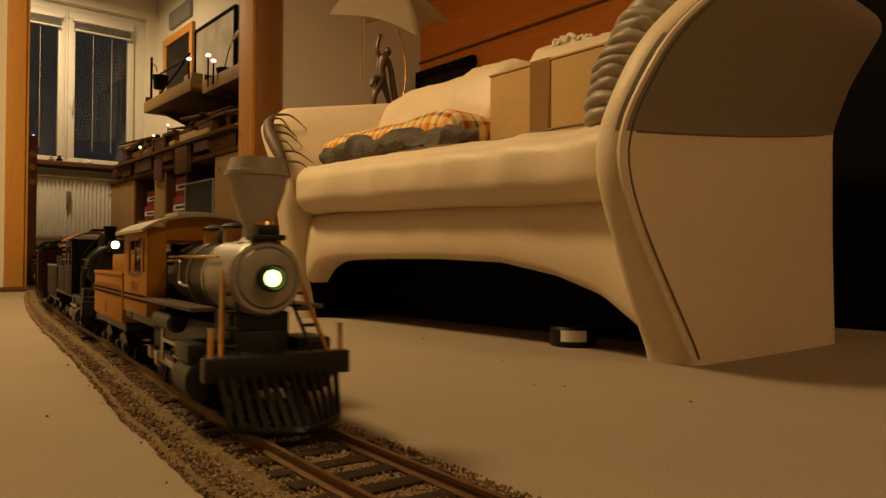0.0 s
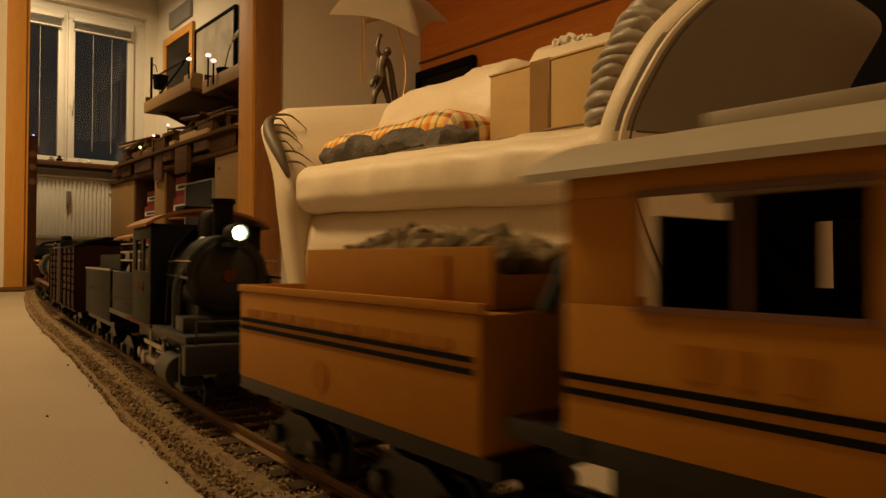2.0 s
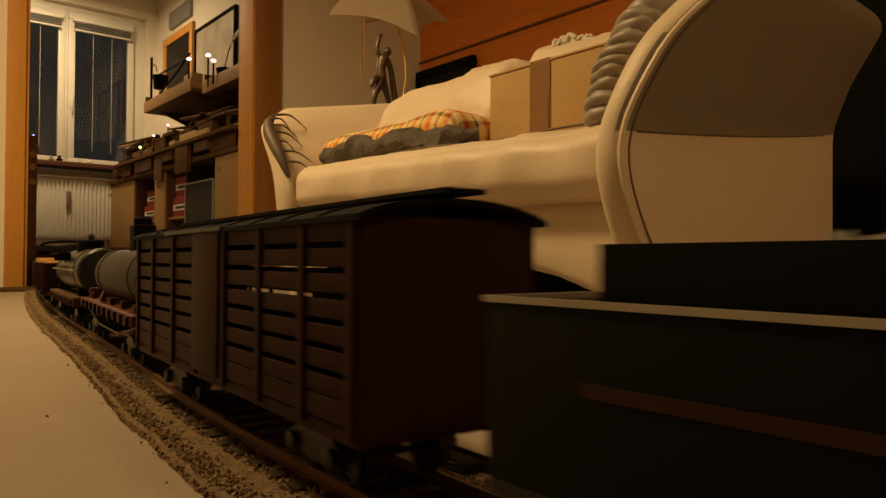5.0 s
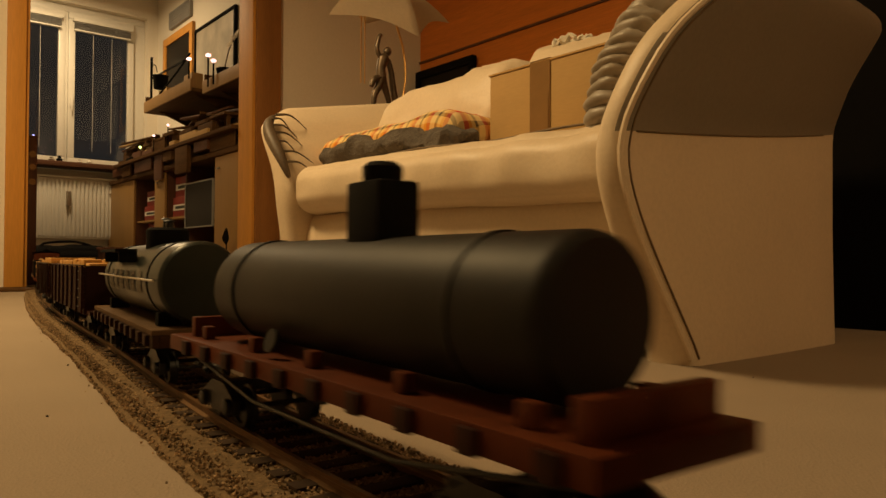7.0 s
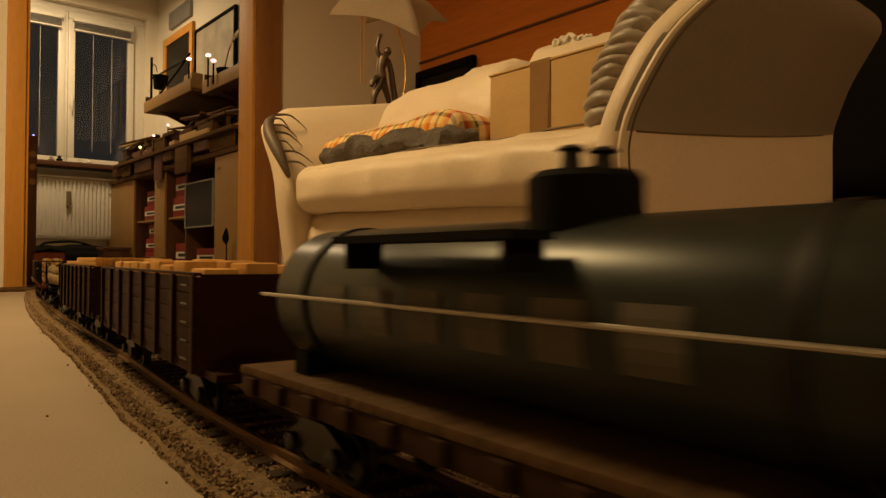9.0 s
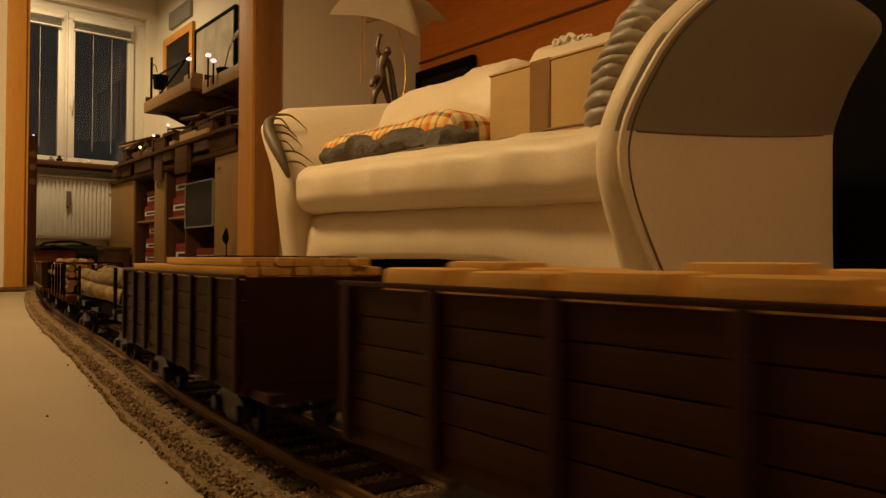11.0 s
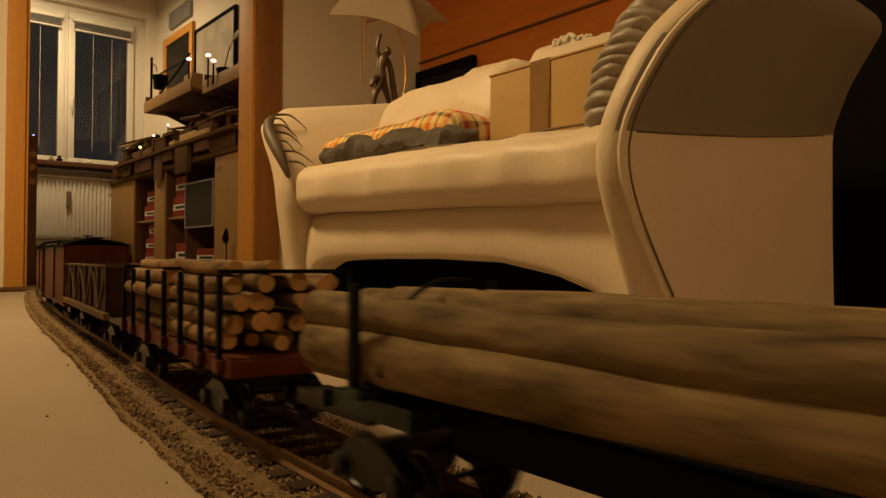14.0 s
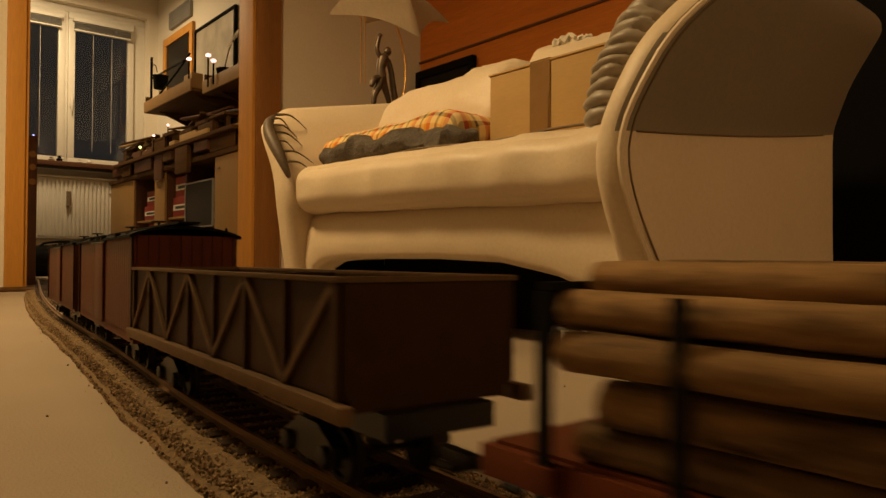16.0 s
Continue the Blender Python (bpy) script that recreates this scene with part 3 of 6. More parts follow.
for i in range(0, len(va) - 2, 2):
    bm.faces.new((va[i], va[i + 1], va[i + 3], va[i + 2]))
part("label", bm, WHITE, roll, "white paper label")

dark_cab = empty("dark_cabinet", "black lacquered cabinet standing beside the sofa", "cabinet")
part("body", boxes((1.70, 2.75, 0.45, 1.02, 0.0, 1.35), bevel=0.006), BLACK, dark_cab)
part("top", boxes((1.68, 2.77, 0.43, 1.04, 1.352, 1.38), bevel=0.004), BLACK, dark_cab)
for i in range(2):
    part("door", boxes((1.72 + i * 0.51, 2.22 + i * 0.51, 0.434, 0.449, 0.06, 1.33), bevel=0.003), BLACK, dark_cab)

# side table with the figurine lamp behind the far arm
LX, LY, LZ = 1.56, 2.30, 0.722
st = empty("side_table", "small dark wooden side table behind the sofa", "table")
part("tabletop", boxes((LX - 0.12, LX + 0.22, LY - 0.09, LY + 0.2, LZ - 0.014, LZ - 0.002), bevel=0.003), DARK_WOOD, st)
for a in (-0.10, 0.19):
    for b in (-0.07, 0.17):
        part("leg", boxes((LX + a - 0.015, LX + a + 0.015, LY + b - 0.015, LY + b + 0.015, 0, LZ - 0.0145)), DARK_WOOD, st)

lamp = empty("table_lamp", "brass table lamp with a wide draped pale shade", "lamp")
part("base", lathe(bm_new(), (LX + 0.10, LY, LZ), (0, 0, 1), [(0, 0.05), (0.012, 0.05), (0.02, 0.02), (0.03, 0.008)], 20), BRASS, lamp)
part("stem", tube(bm_new(), smooth_path([(LX + 0.115, LY, LZ + 0.02), (LX + 0.135, LY, LZ + 0.16), (LX + 0.12, LY, LZ + 0.28), (LX + 0.065, LY, LZ + 0.41)], 6), 0.0045, 8), BRASS, lamp)
for dx in (-0.075, -0.058):
    part("cord", tube(bm_new(), [(LX + dx, LY, LZ + 0.10), (LX + dx, LY, LZ + 0.40)], 0.0022, 6), BRASS, lamp)
part("socket", lathe(bm_new(), (LX + 0.06, LY, LZ + 0.39), (0, 0, 1), [(0, 0.012), (0.03, 0.02), (0.06, 0.02), (0.07, 0.01)], 14), BRASS, lamp)
# square shade that hangs in four points
TIPS = [Vector(p) for p in ((1.325, 2.27, 1.040), (1.655, 2.16, 1.000), (1.94, 2.32, 1.155), (1.63, 2.50, 1.13))]
HUB = Vector((1.635, 2.31, 1.245))
bm = bm_new()
rings = []
for r in range(13):
    t = 0.06 + 0.94 * r / 12
    ring = []
    for k in range(48):
        i, u = divmod(k, 12)
        p, q = TIPS[i], TIPS[(i + 1) % 4]
        e = p.lerp(q, u / 12)
        e += (HUB - e) * 0.10 * math.sin(math.pi * u / 12)
        e.z += 0.012 * math.sin(math.pi * u / 12)
        w = HUB.lerp(e, t ** 0.75)
        ring.append(bm.verts.new((w.x, w.y, HUB.z + (e.z - HUB.z) * t ** 1.7)))
    rings.append(ring)
for a, b in zip(rings, rings[1:]):
    for k in range(48):
        bm.faces.new((a[k], a[(k + 1) % 48], b[(k + 1) % 48], b[k]))
bmesh.ops.solidify(bm, geom=bm.faces[:], thickness=0.004)
part("shade", bm, SHADE, lamp, "pale draped fabric shade", smooth=60)

bm = bm_new()
fx, fy, fz = LX - 0.015, LY - 0.05, LZ
for pts, r in (
        ([(fx - 0.035, fy, fz), (fx - 0.03, fy, fz + 0.05), (fx - 0.005, fy, fz + 0.10), (fx, fy, fz + 0.135)], [0.009, 0.012, 0.016, 0.02]),
        ([(fx + 0.045, fy, fz), (fx + 0.03, fy, fz + 0.05), (fx + 0.01, fy, fz + 0.10), (fx, fy, fz + 0.135)], [0.009, 0.011, 0.015, 0.02]),
        ([(fx, fy, fz + 0.12), (fx - 0.002, fy, fz + 0.16), (fx + 0.01, fy, fz + 0.195), (fx + 0.018, fy, fz + 0.212)], [0.021, 0.018, 0.024, 0.010]),
        ([(fx - 0.004, fy, fz + 0.195), (fx - 0.02, fy, fz + 0.225), (fx - 0.012, fy, fz + 0.27), (fx - 0.004, fy, fz + 0.285)], [0.010, 0.009, 0.008, 0.008]),
        ([(fx + 0.03, fy, fz + 0.195), (fx + 0.045, fy, fz + 0.15), (fx + 0.055, fy, fz + 0.09), (fx + 0.075, fy, fz + 0.01)], [0.010, 0.012, 0.013, 0.014]),
        ([(fx - 0.045, fy, fz + 0.08), (fx - 0.03, fy, fz + 0.11), (fx + 0.01, fy, fz + 0.12)], [0.008, 0.014, 0.016])):
    tube(bm, smooth_path(pts, 4), [r[min(len(r) - 1, i // 4)] + (r[min(len(r) - 1, i // 4 + 1)] - r[min(len(r) - 1, i // 4)]) * (i % 4) / 4 for i in range(4 * (len(pts) - 1) + 1)], 10)
lathe(bm, (fx + 0.024, fy, fz + 0.208), (0.2, 0, 1), [(0, 0.006), (0.008, 0.014), (0.02, 0.016), (0.032, 0.010), (0.036, 0.003)], 12)
tagged(part("statuette", bm, BRONZE, smooth=60), "bronze dancing figurine standing beside the lamp", "figurine")

# ---- back room ----
rad = empty("radiator", "white ribbed panel radiator under the window", "radiator")
part("panel", boxes((0.55, 1.84, 6.88, 6.93, 0.32, 0.845), bevel=0.006), WHITE, rad)
part("grille", boxes((0.55, 1.84, 6.86, 6.95, 0.846, 0.862), bevel=0.003), WHITE, rad)
for i in range(38):
    x = 0.57 + i * 0.0335
    part("rib", boxes((x, x + 0.022, 6.868, 6.881, 0.34, 0.83), bevel=0.004), WHITE, rad)
part("valve", boxes((1.415, 1.455, 6.84, 6.866, 0.60, 0.73), bevel=0.006), STEEL, rad, "small metal clip")

bag = empty("travel_bag", "long dark cloth bag lying on the floor by the radiator", "bag")
part("body", cushion(0.98, 1.80, 6.42, 6.66, 0.0, 0.235, 0.09, crown=0.02, wobble=0.012, seed=17, n=30, bulge=0.02, pucker=0.01), BLACK, bag, smooth=60)
part("strap", tube(bm_new(), smooth_path([(1.15, 6.48, 0.232), (1.2, 6.5, 0.27), (1.38, 6.5, 0.285), (1.5, 6.5, 0.265), (1.56, 6.48, 0.235)], 5), 0.010, 8), BLACK, bag)
chest = empty("wooden_chest", "low red-brown wooden chest on the floor before the bag", "chest")
part("body", boxes((1.56, 1.76, 6.20, 6.38, 0.0, 0.215), bevel=0.004), DARK_WOOD, chest)
part("lid", boxes((1.55, 1.77, 6.19, 6.39, 0.2155, 0.240), bevel=0.004), DARK_WOOD, chest)

rack = empty("wooden_rack", "narrow dark red wooden rack beside the door lining", "rack")
part("post", boxes((0.70, 0.765, 4.40, 4.46, 0.0, 0.80), bevel=0.004), DARK_WOOD, rack)
for z in (0.56, 0.64, 0.71):
    part("disc", lathe(bm_new(), (0.742, 4.398, z), (0, -1, 0), [(0, 0.018), (0.004, 0.016)], 14), BEECH, rack)
part("crown", boxes((0.695, 0.77, 4.395, 4.465, 0.80, 0.812), bevel=0.002), DARK_WOOD, rack)
part("lamp", lathe(bm_new(), (0.748, 4.43, 0.812), (0, 0, 1), [(0, 0.004), (0.004, 0.006), (0.009, 0.002)], 10), BLUE_GLOW, rack, "tiny blue light")

# cabinets under the layout
SX = 1.80
units = empty("cabinet_frame", "open beech storage frame along the wall under the worktop", "storage")
part("plinth", boxes((SX + 0.03, RIGHT_X - 0.01, 4.10, 6.95, 0.0, 0.10)), DARK_WOOD, units)
part("back_board", boxes((RIGHT_X - 0.03, RIGHT_X - 0.01, 4.10, 6.95, 0.10, 0.80)), BLACK, units)
for y in (4.10, 4.46, 5.03, 5.42, 5.65, 6.18, 6.93):
    part("upright", boxes((SX + 0.004, RIGHT_X - 0.03, y, y + 0.02, 0.10, 0.80)), DARK_WOOD, units)
part("shelf", boxes((SX + 0.01, RIGHT_X - 0.03, 4.48, 6.17, 0.44, 0.455)), BEECH, units)
for a, b in ((4.10, 4.475), (5.43, 5.665), (6.19, 6.945)):
    d = part("door", boxes((SX - 0.016, SX + 0.002, a, b - 0.004, 0.105, 0.80), bevel=0.003), BEECH, units, "pale beech door")
    part("handle", boxes((SX - 0.028, SX - 0.016, b - 0.09, b - 0.05, 0.72, 0.73)), STEEL, d)


def carton_box(x0, x1, y0, y1, z0, z1):
    b = empty("red_carton", "red model railway carton with white and green print", "box", "red cartons in the cabinet")
    part("body", boxes((x0, x1, y0, y1, z0, z1), bevel=0.002), BOX_SCARLET, b)
    part("print_band", boxes((x0 - 0.0012, x0 - 0.0002, y0 + 0.01, y1 - 0.01, z0 + (z1 - z0) * 0.32, z0 + (z1 - z0) * 0.62)), WHITE, b)
    part("print_bar", boxes((x0 - 0.0022, x0 - 0.0013, y0 + 0.03, y1 - 0.06, z0 + (z1 - z0) * 0.40, z0 + (z1 - z0) * 0.54)), GREEN_TRUCK, b)
    return b


for i, (y0, y1, z0, z1) in enumerate(((5.68, 6.02, 0.10, 0.20), (5.69, 6.04, 0.202, 0.31), (5.68, 6.00, 0.312, 0.43), (5.70, 6.05, 0.456, 0.57), (5.69, 6.02, 0.572, 0.69),
                                      (5.05, 5.37, 0.10, 0.26), (5.06, 5.38, 0.456, 0.60), (5.04, 5.36, 0.602, 0.75), (4.62, 4.95, 0.10, 0.22))):
    carton_box(SX + 0.03 + 0.01 * (i % 3), RIGHT_X - 0.05, y0, y1, z0, z1)
fr = empty("leaning_frame", "thin pale frame with dark glass standing in the cabinet", "picture")
part("frame", boxes((SX - 0.02, SX - 0.005, 4.50, 5.00, 0.36, 0.368), (SX - 0.02, SX - 0.005, 4.50, 5.00, 0.662, 0.67), (SX - 0.02, SX - 0.005, 4.50, 4.508, 0.368, 0.662), (SX - 0.02, SX - 0.005, 4.992, 5.00, 0.368, 0.662)), GREY_PLASTIC, fr)
part("pane", boxes((SX - 0.014, SX - 0.010, 4.508, 4.992, 0.368, 0.662)), DARK_GLASS, fr)

# worktop and layers of boards carrying the layout
wt = empty("worktop", "dark wooden worktop with stacked layout boards", "worktop")
part("top", boxes((SX - 0.03, RIGHT_X - 0.005, 4.09, 6.96, 0.803, 0.835), bevel=0.003), OLD_BOARD, wt)
part("apron", boxes((SX + 0.06, SX + 0.08, 4.09, 6.96, 0.836, 0.93)), OLD_BOARD, wt)
part("layout_board", boxes((SX - 0.07, RIGHT_X - 0.005, 4.09, 6.6, 0.931, 0.955), bevel=0.002), OLD_BOARD, wt)
random.seed(23)
y = 4.12
while y < 6.7:
    ln = random.uniform(0.16, 0.42)
    z0 = random.choice((0.74, 0.80, 0.836, 0.86))
    x0 = SX - 0.075 + random.uniform(0, 0.05)
    part("drawer", boxes((x0, SX - 0.031 if z0 < 0.84 else SX + 0.05, y, y + ln, z0, 0.926), bevel=0.003), random.choice((OLD_BOARD, DARK_WOOD, DARK_WOOD, OLD_BOARD)), wt)
    y += ln + random.uniform(0.0, 0.12)
for i in range(60):
    y0 = random.uniform(4.1, 6.5)
    ln, w, hh = random.uniform(0.10, 0.32), random.uniform(0.04, 0.14), random.uniform(0.02, 0.11)
    x0 = SX - 0.06 + random.uniform(0, 0.2)
    b = boxes((x0, x0 + w, y0, y0 + ln, 0.956, 0.956 + hh), bevel=0.004)
    tagged(part("scenery_block", b, random.choice((OLD_BOARD, DARK_WOOD, OLD_BOARD, BLACK, CARD))), "small wooden layout building block on the worktop", "model building", "blocks on the layout")
for i in range(7):
    y = 4.25 + i * 0.3
    tagged(part("timber_beam", boxes((SX - 0.05 + 0.02 * (i % 3), SX + 0.05, y, y + 0.24, 1.045, 1.062 + 0.006 * (i % 2)), (SX - 0.02, SX + 0.0, y + 0.02, y + 0.04, 0.956, 1.045), (SX - 0.02, SX + 0.0, y + 0.20, y + 0.22, 0.956, 1.045)), OLD_BOARD),
           "short wooden trestle on the layout board", "trestle", "trestles on the layout")
for i in range(30):
    y = random.uniform(4.15, 6.3)
    ln = random.uniform(0.15, 0.5)
    ob = part("loose_plank", boxes((-0.02, 0.02, -ln / 2, ln / 2, -0.006, 0.006), bevel=0.001), random.choice((OLD_BOARD, DARK_WOOD, OLD_BOARD, CARD)))
    ob.matrix_basis = pose(SX - 0.03 + random.uniform(0, 0.2), y, 1.075 + random.uniform(0, 0.035), random.uniform(-5, 5), random.uniform(-12, 12), random.uniform(-20, 20))
    tagged(ob, "loose wooden plank lying on the layout", "plank", "planks on the layout")
for y, z, m in ((5.62, 1.08, PINK_GLOW), (5.95, 1.03, HEADLIGHT), (5.30, 1.115, PINK_GLOW)):
    lp = empty("layout_lamp", "small glowing lamp on a thin post on the layout", "lamp", "layout lamps")
    part("post", rod(bm_new(), (SX - 0.04, y, 0.955), (SX - 0.04, y, z), 0.004, 8), BLACK, lp)
    part("bulb", lathe(bm_new(), (SX - 0.04, y, z), (0, 0, 1), [(0, 0.004), (0.006, 0.011), (0.014, 0.009), (0.018, 0.002)], 12), m, lp, "glowing bulb")

# upper shelves
for y0, y1, z, x0 in ((4.80, 5.80, 1.285, 1.75), (4.02, 4.66, 1.24, 1.78)):
    sh = empty("wall_shelf", "brown box-shaped wall shelf", "shelf", "wall shelves")
    part("board", boxes((x0, RIGHT_X - 0.002, y0, y1, z, z + 0.022), bevel=0.002), OLD_BOARD, sh)
    part("front_edge", boxes((x0 - 0.012, x0 - 0.0005, y0, y1, z, z + 0.085), bevel=0.002), BEECH, sh)
    part("end_panel", boxes((x0, RIGHT_X - 0.002, y1 - 0.012, y1, z + 0.0225, z + 0.13)), OLD_BOARD, sh)
    for b in (y0 + 0.1, y1 - 0.15):
        part("bracket", prism(bm_new(), [(x0 + 0.06, z - 0.001), (RIGHT_X - 0.003, z - 0.001), (RIGHT_X - 0.003, z - 0.16)], "y", b, b + 0.02), OLD_BOARD, sh)
for i, (x, y, w, d, z0, z1, m) in enumerate(((1.80, 5.55, 0.10, 0.18, 1.308, 1.44, CARD), (1.82, 5.30, 0.09, 0.2, 1.308, 1.40, BRASS), (1.80, 5.02, 0.08, 0.16, 1.308, 1.45, BEECH), (1.83, 4.50, 0.1, 0.14, 1.263, 1.33, BLACK), (1.83, 4.15, 0.1, 0.2, 1.263, 1.30, ROOF_CREAM))):
    tagged(part("keepsake_box", boxes((x, x + w, y - d / 2, y + d / 2, z0, z1), bevel=0.006), m), "small box kept on the wall shelf", "box", "boxes on the shelf")
crane = empty("model_crane", "black model water crane with a lattice mast on the shelf", "model")
part("mast", boxes((1.77, 1.785, 5.74, 5.755, 1.308, 1.72)), BLACK, crane)
part("bucket", lathe(bm_new(), (1.80, 5.60, 1.45), (0, 0, 1), [(0, 0.05), (0.09, 0.055), (0.10, 0.06)], 16), BLACK, crane)
part("arm", boxes((1.775, 1.785, 5.05, 5.74, 1.545, 1.555)), BLACK, crane)
part("jib", tube(bm_new(), [(1.78, 5.55, 1.40), (1.78, 5.15, 1.50), (1.78, 4.93, 1.57)], 0.007, 6), BLACK, crane)
part("stay", tube(bm_new(), smooth_path([(1.78, 5.75, 1.66), (1.78, 5.66, 1.64), (1.78, 5.62, 1.58)], 4), 0.004, 6), BLACK, crane)
pot = empty("pot_plant", "dark pot with a white orchid on the shelf", "plant")
part("pot", lathe(bm_new(), (1.86, 4.52, 1.331), (0, 0, 1), [(0, 0.035), (0.06, 0.055), (0.065, 0.05)], 16), BLACK, pot)
part("stem", tube(bm_new(), smooth_path([(1.86, 4.52, 1.39), (1.86, 4.45, 1.50), (1.86, 4.33, 1.58), (1.86, 4.22, 1.60)], 5), 0.004, 6), LEAF, pot)
random.seed(31)
for i in range(9):
    c = Vector((1.86 + random.uniform(-0.02, 0.02), 4.40 - i * 0.022, 1.53 + i * 0.009 + random.uniform(-0.02, 0.02)))
    part("flower", lathe(bm_new(), c, (-1, random.uniform(-0.4, 0.4), random.uniform(-0.3, 0.5)), [(0, 0.004), (0.006, 0.02), (0.009, 0.017), (0.010, 0.004)], 7), WHITE_WOOL, pot)
for y, z in ((4.875, 1.505), (4.53, 1.455), (4.44, 1.40)):
    lp = empty("model_headlamp", "small glowing pink lamp on the shelf model", "lamp", "shelf lamps")
    part("post", rod(bm_new(), (1.755, y, 1.262 if y < 4.7 else 1.307), (1.755, y, z), 0.006, 8), BLACK, lp)
    part("bulb", lathe(bm_new(), (1.755, y, z), (0, 0, 1), [(0, 0.006), (0.008, 0.018), (0.018, 0.016), (0.024, 0.003)], 12), PINK_GLOW, lp, "glowing bulb")


def framed(name, label, y0, y1, z0, z1, w, mat, pane):
    f = empty(name, label, "picture")
    x0, x1 = RIGHT_X - 0.03, RIGHT_X - 0.002
    part("frame", boxes((x0, x1, y0, y1, z0, z0 + w), (x0, x1, y0, y1, z1 - w, z1), (x0, x1, y0, y0 + w, z0 + w, z1 - w), (x0, x1, y1 - w, y1, z0 + w, z1 - w), bevel=0.002), mat, f)
    part("pane", boxes((x0 + 0.012, x0 + 0.016, y0 + w, y1 - w, z0 + w, z1 - w)), pane, f)


PRINT = material("faded_print", (0.45, 0.40, 0.32), 0.35, vary=0.35, grain=6, bump=0, coarse=3)
framed("framed_picture", "black-framed faded picture on the wall above the shelf", 5.14, 5.97, 1.45, 2.07, 0.022, BLACK, PRINT)
framed("wooden_mirror", "orange wood framed mirror on the wall", 6.02, 6.76, 1.50, 2.17, 0.07, ORANGE_WOOD, DARK_GLASS)
vent = empty("wall_vent", "grey ventilation panel high on the wall", "vent")
part("panel", boxes((RIGHT_X - 0.03, RIGHT_X - 0.002, 6.08, 6.61, 2.235, 2.385), bevel=0.003), GREY_PLASTIC, vent)
for i in range(6):
    part("slat", boxes((RIGHT_X - 0.036, RIGHT_X - 0.031, 6.10, 6.59, 2.25 + i * 0.022, 2.262 + i * 0.022)), GREY_PLASTIC, vent)
for x, h in ((1.36, 0.05), (1.30, 0.035), (1.52, 0.03), (1.60, 0.045)):
    tagged(part("sill_ornament", lathe(bm_new(), (x, 6.86, 0.981), (0, 0, 1), [(0, 0.02), (h * 0.4, 0.025), (h * 0.7, 0.012), (h, 0.016)], 12), random.choice((WHITE, BLACK, STEEL))), "small ornament on the window board", "ornament", "ornaments on the window board")
# spoon-shaped hook by the casing
hk = tagged(part("hanging_ladle", tube(bm_new(), smooth_path([(1.70, 4.075, 0.12), (1.70, 4.075, 0.22), (1.695, 4.075, 0.27), (1.70, 4.075, 0.33)], 5), [0.004] * 7 + [0.010, 0.016, 0.02, 0.022, 0.02, 0.016, 0.012, 0.008, 0.004], 8, squash=0.5), BLACK), "dark ladle hanging beside the door lining", "ladle")


# ---- track ----
RAIL_TOP = 0.0181
SPEED = 0.35
START = (0.3868 * math.sin(TURN), 0.3868 * math.cos(TURN))
KNOTS = ((-8.2, 1.0), (-4.7, -1.051), (-3.15, -1.0515), (-2.1, -1.0288), (-1.575, -1.0002), (-1.05, -0.9775), (-0.525, -1.0152), (0.0, -0.9163), (0.525, -0.8714),
         (1.0, -0.90), (5.0, -3.99), (7.0, -3.99))
_s = np.linspace(-8.2, 7.0, 3041)
_a = np.interp(_s, [k for k, _ in KNOTS], [v for _, v in KNOTS])
_a = np.convolve(np.pad(_a, 30, mode="edge"), np.ones(61) / 61, mode="valid") - TURN
_x = np.concatenate([[0], np.cumsum((np.cos(_a[1:]) + np.cos(_a[:-1])) / 2 * 0.005)])
_y = np.concatenate([[0], np.cumsum((np.sin(_a[1:]) + np.sin(_a[:-1])) / 2 * 0.005)])
_x += START[0] - np.interp(0, _s, _x)
_y += START[1] - np.interp(0, _s, _y)


def track(s, side=0.0):
    """Place of the line at s, side metres to the right of travel, and its heading."""
    a = float(np.interp(s, _s, _a))
    return float(np.interp(s, _s, _x)) + side * math.sin(a), float(np.interp(s, _s, _y)) - side * math.cos(a), a


def sweep(bm, s0, s1, step, outline):
    """A section of (side, z) drawn along the line."""
    prev = None
    n = int(round((s1 - s0) / step))
    first = None
    for i in range(n + 1):
        s = s0 + (s1 - s0) * i / n
        ring = [bm.verts.new((*track(s, d)[:2], z)) for d, z in outline]
        if prev:
            for k in range(len(ring)):
                bm.faces.new((prev[k], prev[(k + 1) % len(ring)], ring[(k + 1) % len(ring)], ring[k]))
        else:
            first = ring
        prev = ring
    bm.faces.new(first)
    bm.faces.new(prev)
    return bm


railway = empty("railway_track", "model railway track with brass rails on brown sleepers", "track")
GAUGE = 0.0282
for side in (-GAUGE, GAUGE):
    w = [(-0.0018, 1.0), (0.0018, 1.0), (0.0018, 0.72), (0.0007, 0.6), (0.0007, 0.25), (0.0045, 0.12), (0.0045, 0.0), (-0.0045, 0.0), (-0.0045, 0.12), (-0.0007, 0.25), (-0.0007, 0.6), (-0.0018, 0.72)]
    part("rail", sweep(bm_new(), -7.9, 6.0, 0.04, [(side + d, 0.0105 + 0.0076 * t) for d, t in w]), RAIL, railway, "tarnished brass rail")
random.seed(2)
tie_mesh = finish(box(bm_new(), -0.0075, 0.0075, -0.047, 0.047, 0.0, 0.0075, bevel=0.0012))
tie_mesh.materials.append(TIE)
for i in range(150):
    s = -3.9 + 0.031 * i
    x, y, a = track(s)
    ob = part("sleeper", tie_mesh, TIE, railway)
    ob.matrix_basis = pose(x, y, 0.0035 + random.uniform(-0.0006, 0.0006), 0, 0, math.degrees(a) + random.uniform(-1, 1))
bm = bm_new()
